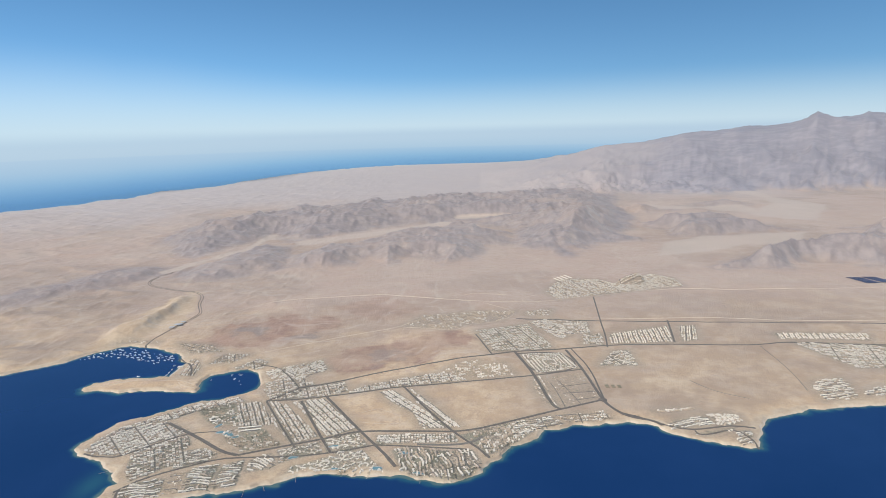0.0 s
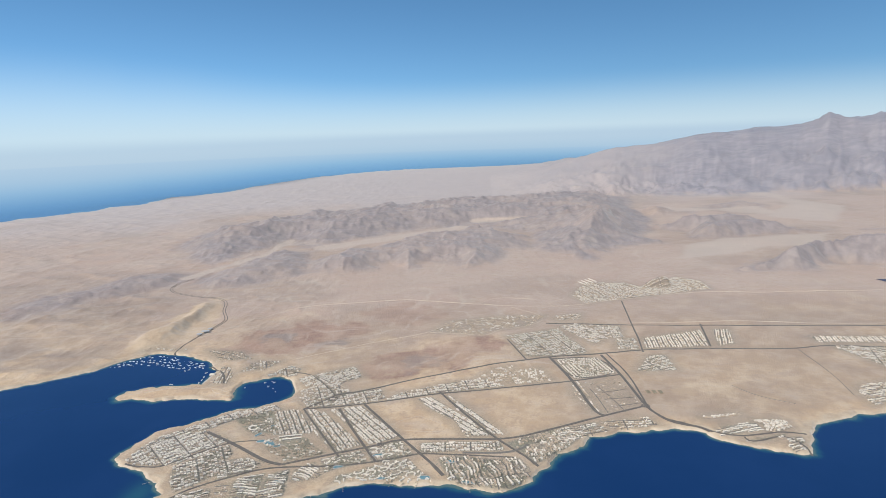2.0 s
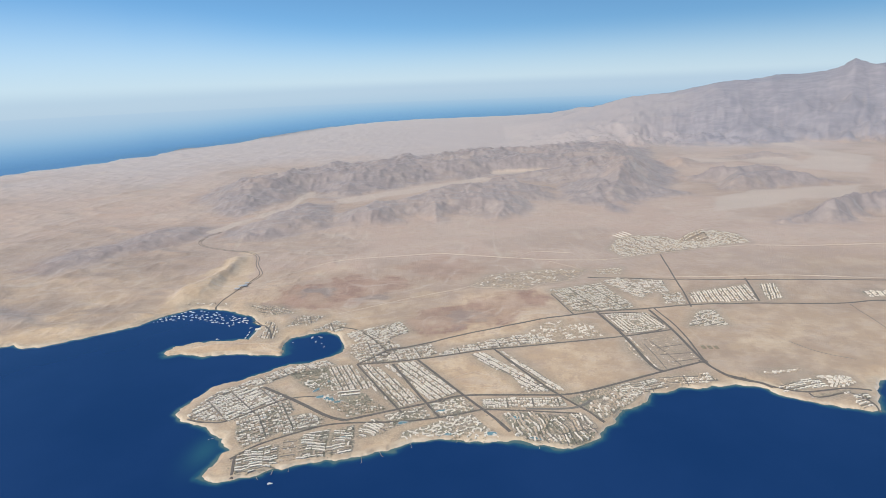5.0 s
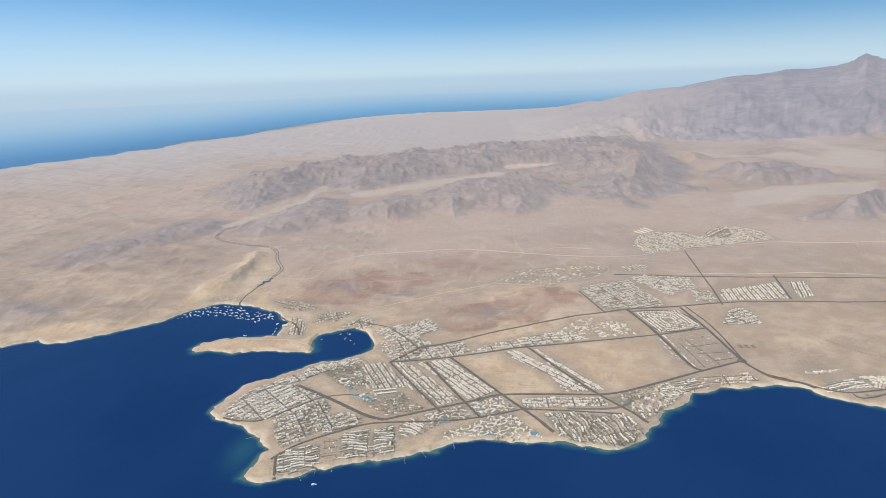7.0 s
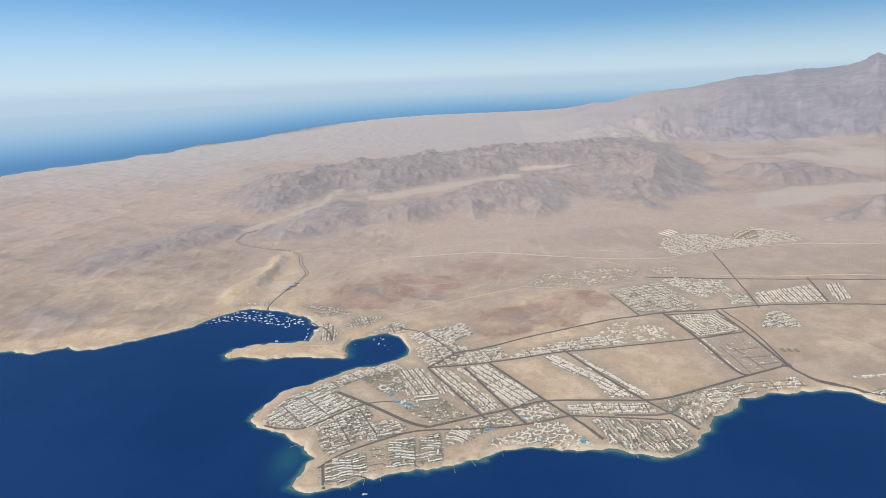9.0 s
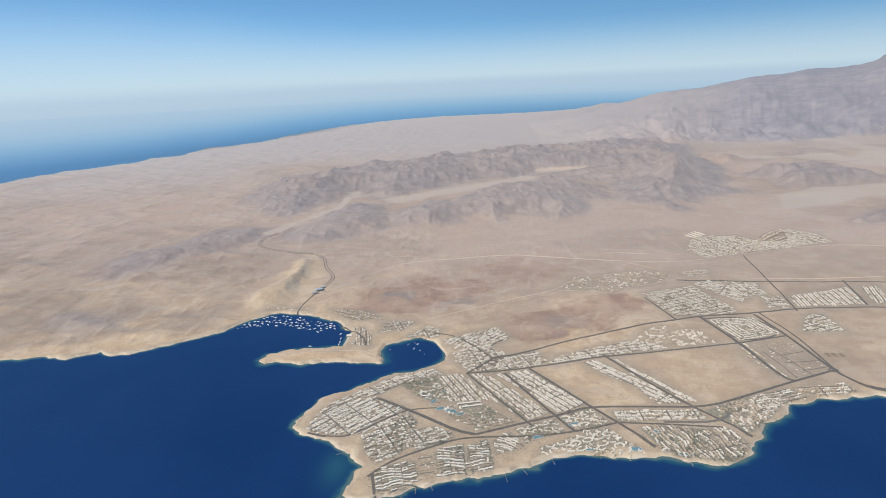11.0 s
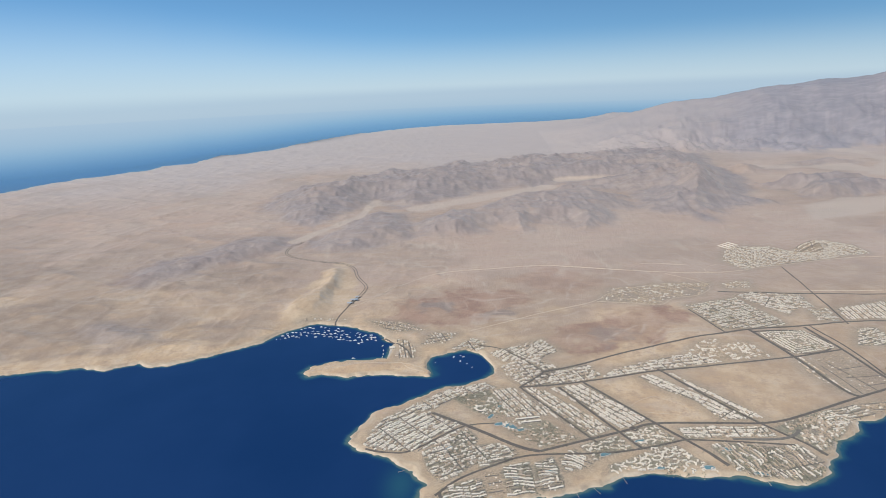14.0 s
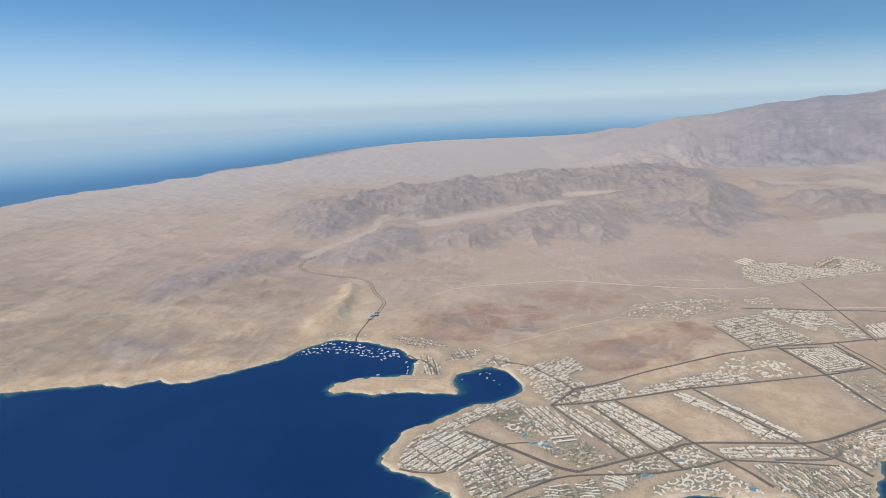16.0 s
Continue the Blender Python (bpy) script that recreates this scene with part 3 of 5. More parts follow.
villas([(121, 276), (143, 280), (141, 277), (122, 273)], 11, 0.3)
villas([(110, 300), (130, 302), (130, 300), (109, 297)], 6, 0.0, 0.6)
quarter("villa", [(14, 428), (55, 441), (67, 394), (61, 389), (24, 388)], 3.4, 3.3, 2.4, 1.7, 0.5, 18, 0.1)
quarter("hotel", [(56, 446), (76, 453), (88, 420), (76, 409)], 4.4, 3.0, 3.8, 1.4, 0.2, -35, 0.02)
quarter("hotel", [(80, 450), (104, 446), (100, 422), (90, 420)], 4.4, 3.6, 3.4, 1.6, 0.3, -4, 0.05)
quarter("villa", [(44, 381), (72, 383), (78, 358), (51, 351)], 2.7, 3.0, 1.9, 1.6, 0.6, 2, -0.1, 0.98, name="rings")
quarter("hotel", [(94, 419), (108, 419), (104, 397), (91, 398)], 3.6, 3.4, 2.8, 1.6, 0.4, 2, 0.1)
quarter("villa", [(114, 418), (161, 432), (156, 402), (111, 400)], 2.9, 2.9, 2.1, 1.7, 0.3, 82, 0.05)
quarter("villa", [(171, 433), (183, 433), (174, 405), (163, 402)], 3.2, 2.8, 2.3, 1.5, 0.6, 70, 0.05)
quarter("villa", [(107, 384), (119, 386), (118, 362), (93, 361)], 3.0, 3.0, 2.1, 1.6, 0.6, 20, 0.05)
quarter("villa", [(-43, 445), (-29, 467), (9, 477), (51, 477), (34, 450), (6, 443), (-5, 431)], 3.6, 3.6, 2.4, 2.0, 0.05, 18, 0.6, 0.72)
quarter("hotel", [(59, 473), (81, 479), (76, 462), (58, 463)], 4.6, 4.2, 2.8, 2.0, 0.0, 5, 0.4)
quarter("villa", [(84, 534), (105, 576), (143, 574), (156, 555), (201, 590), (217, 573), (217, 545), (148, 524), (92, 507)], 2.5, 3.0, 1.9, 1.6, 0.06, 14, 0.2, 0.86)
quarter("hotel", [(234, 413), (298, 410), (294, 399), (233, 403)], 3.4, 2.8, 2.6, 1.4, 0.5, 75, 0.0)
quarter("hotel", [(237, 396), (310, 387), (300, 350), (254, 352)], 4.6, 3.2, 3.8, 1.4, 0.5, -20, 0.05)
hotels([(210, 327), (219, 335), (234, 337), (230, 320), (227, 312), (208, 310)], 12, 0.15, 0.3, 0.9, 1.7, 2.4)
hotels([(235, 319), (252, 326), (265, 327), (257, 316), (233, 314)], 12, 0.1, 0.3, 0.9, 1.7, 2.4)
villas([(133, 295), (149, 293), (150, 287), (136, 289)], 10, 0.3, 0.3)
quarter("villa", [(-212, 417), (-184, 411), (-171, 396), (-192, 395)], 3.4, 3.2, 1.9, 1.5, 0.3, -30, 0.7)
quarter("hotel", [(-190, 385), (-183, 384), (-175, 370), (-174, 357), (-184, 355), (-186, 378)], 4.0, 2.6, 2.6, 1.5, 0.15, 100, 0.2, 0.85)
quarter("villa", [(-264, 418), (-250, 420), (-230, 417), (-230, 421), (-258, 425)], 3.6, 3.0, 2.2, 1.5, 0.1, -5, 0.3, 0.7)

quarter("villa", [(54, 345), (79, 352), (81, 318), (60, 305)], 7.0, 6.5, 2.4, 1.2, 0.05, 20, 0.8, 0.3)
quarter("villa", [(48, 347), (46, 330), (52, 308), (57, 304), (52, 345)], 3.6, 3.0, 2.2, 1.5, 0.2, 100, 0.3, 0.8)
quarter("villa", [(-172, 374), (-166, 392), (-148, 390), (-156, 376)], 3.6, 3.4, 2.0, 1.5, 0.2, 20, 0.4, 0.85)

# ---- ground sheet and sea ----
px, py, NR, NA = spread(920, 390, 270, 85)
pd = shore(px, py)
pz, prock, psand, hazed_range = land(px, py, pd)
town = np.zeros(px.shape)
near = np.hypot(px, py) < 720
for q in QUARTERS:
    d, inside = edge_distance(px[near], py[near], np.array(q[1], float))
    town[near] = np.maximum(town[near], 0.5 * np.where(inside, 1, smooth(-d, -8, -1)))
    town[near] = np.maximum(town[near], np.where(inside, 1, smooth(-d, -2.5, 0)) * min(1, 0.6 + 0.4 * q[6]) * (1 if q[9] > 0.6 else 0.35))
bank = np.zeros(px.shape)
for points, width, mat, label, twin in ROADS:
    d, _ = edge_distance(px[near], py[near], np.array(points, float), False)
    bank[near] = np.maximum(bank[near], smooth(-d, -width * 1.4, -width * 0.5))
rag = fbm(px, py, 22, 4, 71) - 0.5
crease = 30 * rag + 26 * (fbm(px, py, 11, 5, 181, 0.65) - 0.5)


def patch(poly, soft, ragged=1.0):
    """A stain of the ground with a torn edge."""
    return smooth(depth_in(px, py, poly, 60) + ragged * crease, -soft, soft)


REDDISH = [
    ([(-211, 394), (-199, 409), (-190, 447), (-171, 465), (-140, 477), (-107, 470), (-88, 453), (-101, 429), (-118, 419), (-141, 405), (-165, 402), (-181, 401), (-195, 391)], 1.0),
    ([(-84, 380), (-69, 401), (-40, 416), (-5, 426), (5, 413), (11, 397), (-26, 379), (-53, 363), (-75, 353), (-85, 361)], 1.0),
    ([(-105, 496), (-78, 523), (-50, 519), (-41, 487), (-64, 456), (-93, 469)], 0.55),
    ([(-463, 508), (-455, 541), (-446, 572), (-424, 596), (-402, 639), (-374, 667), (-340, 663), (-320, 622), (-342, 588), (-367, 565), (-394, 541), (-415, 520), (-428, 499)], 0.5),
]
DARK = [
    ([(-174, 442), (-165, 455), (-153, 449), (-157, 435), (-168, 433)], 0.75), ([(-128, 421), (-119, 435), (-102, 441), (-97, 431), (-113, 418)], 0.7), ([(-67, 377), (-54, 391), (-43, 387), (-49, 372), (-62, 366)], 0.55),
]
OLIVE = [
    ([(-380, 403), (-365, 436), (-345, 466), (-322, 500), (-294, 534), (-283, 505), (-304, 470), (-329, 443), (-348, 414), (-362, 382)], 0.9),
    ([(-397, 450), (-380, 505), (-346, 544), (-318, 570), (-318, 542), (-350, 495), (-373, 448)], 0.6),
]
OCHRE = [
    ([(-282, 416), (-284, 456), (-272, 490), (-271, 535), (-259, 552), (-245, 543), (-236, 517), (-233, 488), (-235, 463), (-235, 434), (-238, 412), (-258, 410)], 0.9),
    ([(-109, 411), (-89, 435), (-58, 439), (-39, 441), (-59, 427), (-93, 407)], 0.7),
    ([(109, 332), (142, 337), (163, 330), (157, 319), (129, 322)], 0.7),
    ([(-155, 304), (-144, 293), (-127, 283), (-134, 293), (-144, 297)], 0.6),
]
streaks = smooth(fbm(px * 0.55 + py * 0.3, py * 1.1 - px * 0.45, 42, 6, 171, 0.6), 0.36, 0.58)
red, dark, ochre, olive = (np.zeros(px.shape) for _ in range(4))
for out, rows, soft in ((red, REDDISH, 4), (dark, DARK, 5), (ochre, OCHRE, 4), (olive, OLIVE, 6)):
    for poly, much in rows:
        np.maximum(out, much * patch(poly, soft), out=out)
red = red * (0.55 + 0.45 * smooth(fbm(px, py, 20, 5, 77, 0.6), 0.35, 0.6)) * smooth(pd, 4, 15)
# far plain paled with distance: haze in its colour, plus some valley sand
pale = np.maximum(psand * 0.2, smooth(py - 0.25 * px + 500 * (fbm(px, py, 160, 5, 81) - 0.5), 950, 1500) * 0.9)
gravel = smooth(fbm(px + 40 * rag, py, 95, 6, 101) + 0.1 * smooth(-px, 230, 340) * smooth(-py, -900, -500), 0.53, 0.68) * smooth(pd, 8, 40) * 0.45
west = smooth(-px - 0.12 * py, 205, 260) * smooth(-py, -760, -540) * smooth(pd, 3, 16)
gravel = np.maximum(gravel, west * streaks * 0.85)
gravel = np.maximum(gravel, olive * (0.35 + 0.65 * streaks))
gravel = np.maximum(gravel, smooth(px, -40, 90) * smooth(-py, -560, -440) * (0.34 + 0.3 * smooth(fbm(px, py, 45, 6, 191, 0.62), 0.38, 0.62)) * smooth(pd, 3, 14))
garden = np.zeros(px.shape)
for q in QUARTERS:
    garden = np.maximum(garden, smooth(depth_in(px, py, q[1], 5), -1.5, 1.0) * min(1, 0.62 * q[6]))
garden = garden * smooth(fbm(px, py, 7, 3, 211), 0.34, 0.56)
bx, by = px + 26 * (fbm(px, py, 40, 3, 111) - 0.5), py + 26 * (fbm(px, py, 40, 3, 115) - 0.5)
drain = np.zeros(px.shape)
for size, seed in ((120, 121), (62, 125), (33, 129)):
    line = 1 - np.abs(2 * value(bx / size, by / (size * 0.7), seed) - 1)
    drain = np.maximum(drain, smooth(line, 0.955, 0.995))
drain = drain * (1 - hazed_range) * smooth(pd, 10, 30) * smooth(fbm(px, py, 60, 3, 133), 0.42, 0.6) * (1 - np.clip(town, 0, 1)) * (1 - 0.5 * prock) * 0.4
pz = pz - 0.3 * drain
drain = np.maximum(drain, psand * 0.5)
# pale dry washes
WASHES = [
    [(-152, 460), (-139, 467), (-127, 469), (-113, 457), (-102, 460), (-88, 451)],
    [(-135, 502), (-127, 479), (-127, 469)],
    [(-84, 447), (-74, 452), (-64, 449), (-56, 443), (-43, 443)],
    [(-101, 431), (-89, 440), (-80, 448)],
    [(-77, 413), (-66, 420), (-58, 423)],
    [(-199, 409), (-181, 401), (-157, 404), (-133, 407), (-109, 414)],
    [(-138, 381), (-116, 389), (-101, 396), (-81, 399)],
    [(-56, 372), (-44, 385), (-29, 396)],
    [(-32, 375), (-22, 399), (-7, 409)],
    [(-66, 454), (-58, 481), (-45, 495)],
    [(-179, 393), (-161, 380), (-159, 392)],
    [(-188, 365), (-185, 383), (-179, 393)],
]
for points in WASHES:
    off = edge_distance(px[near] + 0.3 * crease[near], py[near] + 0.4 * crease[near], np.array(points, float), False)[0]
    drain[near] = np.maximum(drain[near], 0.42 * smooth(-off, -1.7, -0.3) * smooth(fbm(px[near], py[near], 8, 3, 251), 0.3, 0.55))
warm = smooth(-py + 120 * rag + 0.1 * np.abs(px), -520, -360)
shore_band = smooth(pd, -1.0, 0.2) * (1 - smooth(pd + 10 * rag, 1.8, 4.5)) * (np.hypot(px, py) < 900)
reef = 1 - smooth(pd, -1.2, -0.2)
beach = smooth(pd, -0.2, 0.2) * (1 - smooth(pd + 2 * rag, 0.7, 1.3)) * 0.45
prock = np.clip(prock - town - bank, 0, 1)
pz = pz + np.where(prock > 0.05, (fbm(px, py, 14, 3, 95, 0.6) - 0.5) * 2.2 * prock + 2.5 * (ridged(px, py, 17, 4, 241, 0.6) - 0.35) * prock, 0)
ground = sheet("ground", px, py, pz, NR, NA, {"rock": prock, "town": np.clip(town, 0, 1), "red": np.clip(red, 0, 1), "pale": pale, "shore": shore_band, "reef": reef, "gravel": gravel, "warm": warm, "hazed_range": hazed_range, "drain": drain, "dark": dark, "beach": beach, "ochre": ochre, "garden": garden}, GROUND)
tagged(ground, "sandy tan desert with bare grey-brown rocky hills", "ground", kind="structure")
wx, wy, NR, NA = spread(600, 360, 50, 40)
wd = shore(wx, wy)
wrag = fbm(wx, wy, 22, 4, 71) - 0.5
shallow = smooth(wd + 6 * wrag, -3.5, -0.3)
shallow = np.maximum(shallow, 0.9 * np.exp(-(((wx + 170) / 7) ** 2 + ((wy - 240) / 13) ** 2)))
shallow = np.maximum(shallow, 0.8 * np.exp(-(((wx + 163) / 4) ** 2 + ((wy - 345) / 5) ** 2)))
on_reef = smooth(wd + 1.5 * wrag, -1.1, -0.2) * 0.7
sea = sheet("water", wx, wy, np.zeros(wx.shape), NR, NA, {"shallow": shallow, "reef": on_reef}, WATER)
tagged(sea, "deep blue sea with turquoise shallows along the shore", "sea", kind="structure")

# added glowing sheet behind the far coast, standing in for haze
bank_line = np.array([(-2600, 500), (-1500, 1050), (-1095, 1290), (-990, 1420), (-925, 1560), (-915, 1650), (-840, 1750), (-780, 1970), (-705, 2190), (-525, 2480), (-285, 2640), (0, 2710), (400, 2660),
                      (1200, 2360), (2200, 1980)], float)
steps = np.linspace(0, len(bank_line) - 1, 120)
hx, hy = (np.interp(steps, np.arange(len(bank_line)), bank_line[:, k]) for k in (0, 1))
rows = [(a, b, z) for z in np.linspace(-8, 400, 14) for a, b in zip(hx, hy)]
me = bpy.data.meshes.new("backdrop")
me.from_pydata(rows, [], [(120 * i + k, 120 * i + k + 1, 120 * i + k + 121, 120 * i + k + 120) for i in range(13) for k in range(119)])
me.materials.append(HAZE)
tagged(new("backdrop", me), "glowing see-through sheet painted as pale haze over the far sea", "haze", kind="structure")


# ---- road meshes ----
def strip(points, width, shift, mat, label):
    p = np.array(points, float)
    for _ in range(2):
        mid = np.empty((len(p) * 2 - 2, 2))
        mid[0::2], mid[1::2] = p[:-1] * 0.75 + p[1:] * 0.25, p[:-1] * 0.25 + p[1:] * 0.75
        p = np.vstack((p[:1], mid, p[-1:]))
    run = np.concatenate(((0,), np.cumsum(np.hypot(*np.diff(p, axis=0).T))))
    s = np.linspace(0, run[-1], max(3, int(run[-1] / 1.6)))
    x, y = np.interp(s, run, p[:, 0]), np.interp(s, run, p[:, 1])
    tx, ty = np.gradient(x), np.gradient(y)
    n = np.hypot(tx, ty) + 1e-9
    nx, ny = -ty / n, tx / n
    rows = []
    for k in (-1, -0.6, 0.6, 1):
        rows.append((x + nx * (shift + k * width / 2), y + ny * (shift + k * width / 2)))
    top = height(np.concatenate([a for a, _ in rows]), np.concatenate([b for _, b in rows])).reshape(4, -1).max(0)
    zc = np.maximum(np.convolve(np.pad(top, 2, "edge"), np.ones(5) / 5, "valid"), top) + 0.14
    verts = [(a[i], b[i], zc[i] - (0.3 if k in (0, 3) else 0)) for i in range(len(x)) for k, (a, b) in enumerate(rows)]
    faces = [(4 * i + k, 4 * i + k + 1, 4 * i + k + 5, 4 * i + k + 4) for i in range(len(x) - 1) for k in range(3)]
    me = bpy.data.meshes.new("road")
    me.from_pydata(verts, [], faces)
    me.materials.append(mat)
    tagged(new("road", me), label, "road", kind="structure")


for points, width, mat, label, twin in ROADS:
    if twin:
        strip(points, width, twin / 2, mat, label)
        strip(points, width, -twin / 2, mat, label)
    else:
        strip(points, width * (1.12 if mat is ASPHALT else 1), 0, mat, label)

# ---- buildings ----
# each shape: part, material key, boxes of (x, y, bottom, size x, size y, size z) for a plan of 1 by 1
# balconies are dark raised strips: the shade of their recesses painted as colour
SHAPES = {
    "villa": [
        [("main_body", "w", (0, 0, -0.5, 1, 1, 1.1)), ("upper_storey", "w", (-0.18, 0.1, 0.6, 0.6, 0.72, 0.42)), ("roof", "r", (0, 0, 0.6, 1.05, 1.05, 0.06)),
         ("upper_roof", "r", (-0.18, 0.1, 1.02, 0.66, 0.78, 0.06)), ("window", "g", (-0.28, -0.5, 0.18, 0.18, 0.03, 0.24)), ("window", "g", (0.25, -0.5, 0.18, 0.24, 0.03, 0.24)), ("door", "g", (0, -0.5, 0.0, 0.12, 0.03, 0.34))],
        [("main_body", "w", (0, 0, -0.5, 1, 0.8, 1.0)), ("side_wing", "w", (0.3, -0.4, -0.5, 0.4, 0.5, 0.92)), ("roof", "r", (0, 0, 0.5, 1.04, 0.85, 0.06)),
         ("stair_hut", "w", (-0.2, 0.1, 0.56, 0.3, 0.3, 0.3)), ("window", "g", (-0.3, -0.4, 0.12, 0.22, 0.03, 0.24)), ("door", "g", (-0.05, -0.4, 0.0, 0.13, 0.03, 0.34))],
        [("main_body", "w", (0, 0.05, -0.5, 0.9, 0.9, 1.35)), ("roof", "r", (0, 0.05, 0.85, 0.96, 0.96, 0.06)), ("balcony", "g", (0, -0.41, 0.45, 0.6, 0.05, 0.22)),
         ("window", "g", (-0.2, -0.41, 0.1, 0.2, 0.03, 0.2)), ("stair_hut", "w", (0.22, 0.2, 0.91, 0.28, 0.3, 0.26))],
    ],
    "hotel": [
        [("main_body", "w", (0, 0, -0.5, 1, 1, 1.35)), ("roof", "r", (0, 0, 0.85, 1.02, 1.06, 0.05)), ("balcony", "g", (0, -0.5, 0.08, 0.9, 0.06, 0.16)), ("balcony", "g", (0, -0.5, 0.34, 0.9, 0.06, 0.16)),
         ("balcony", "g", (0, -0.5, 0.6, 0.9, 0.06, 0.16)), ("stair_tower", "w", (-0.3, 0.05, -0.5, 0.12, 1.15, 1.65)), ("stair_tower", "w", (0.28, 0.05, -0.5, 0.12, 1.15, 1.65))],
        [("main_body", "w", (-0.2, 0, -0.5, 0.6, 1, 1.45)), ("low_wing", "w", (0.3, 0.12, -0.5, 0.4, 0.9, 1.15)), ("roof", "r", (-0.2, 0, 0.95, 0.62, 1.06, 0.05)), ("low_roof", "r", (0.3, 0.12, 0.65, 0.42, 0.96, 0.05)),
         ("balcony", "g", (-0.2, -0.5, 0.15, 0.5, 0.06, 0.18)), ("balcony", "g", (-0.2, -0.5, 0.5, 0.5, 0.06, 0.18)), ("balcony", "g", (0.3, -0.33, 0.2, 0.34, 0.06, 0.18))],
        [("main_body", "w", (-0.33, -0.12, -0.5, 0.34, 0.9, 1.2)), ("middle_body", "w", (0, 0.1, -0.5, 0.34, 0.9, 1.38)), ("end_body", "w", (0.33, -0.12, -0.5, 0.34, 0.9, 1.2)), ("roof", "r", (-0.33, -0.12, 0.7, 0.35, 0.96, 0.05)),
         ("roof", "r", (0, 0.1, 0.88, 0.35, 0.96, 0.05)), ("roof", "r", (0.33, -0.12, 0.7, 0.35, 0.96, 0.05)), ("balcony", "g", (-0.33, -0.57, 0.15, 0.22, 0.05, 0.4)), ("balcony", "g", (0.33, -0.57, 0.15, 0.22, 0.05, 0.4)), ("balcony", "g", (0, -0.35, 0.15, 0.22, 0.05, 0.5))],
    ],
}
FINISH = {"white": {"w": WHITE, "r": ROOFW, "g": GLASS}, "cream": {"w": CREAM, "r": ROOFT, "g": GLASS}}
LABELS = {
    ("villa", "white"): "small white-rendered flat-roofed house in a dense quarter", ("villa", "cream"): "small sand-coloured flat-roofed house on bare ground",
    ("hotel", "white"): "long white flat-roofed hotel block with balcony shade painted dark", ("hotel", "cream"): "long cream-coloured hotel block with a tan roof",
}
NAMES = {"villa": "house", "hotel": "hotel_block"}


def road_gap(x, y):
    best = np.full(x.shape, 1e9)
    for points, width, mat, label, twin in ROADS:
        d, _ = edge_distance(x, y, np.array(points, float), False)
        best = np.minimum(best, d - width / 2)
    return best


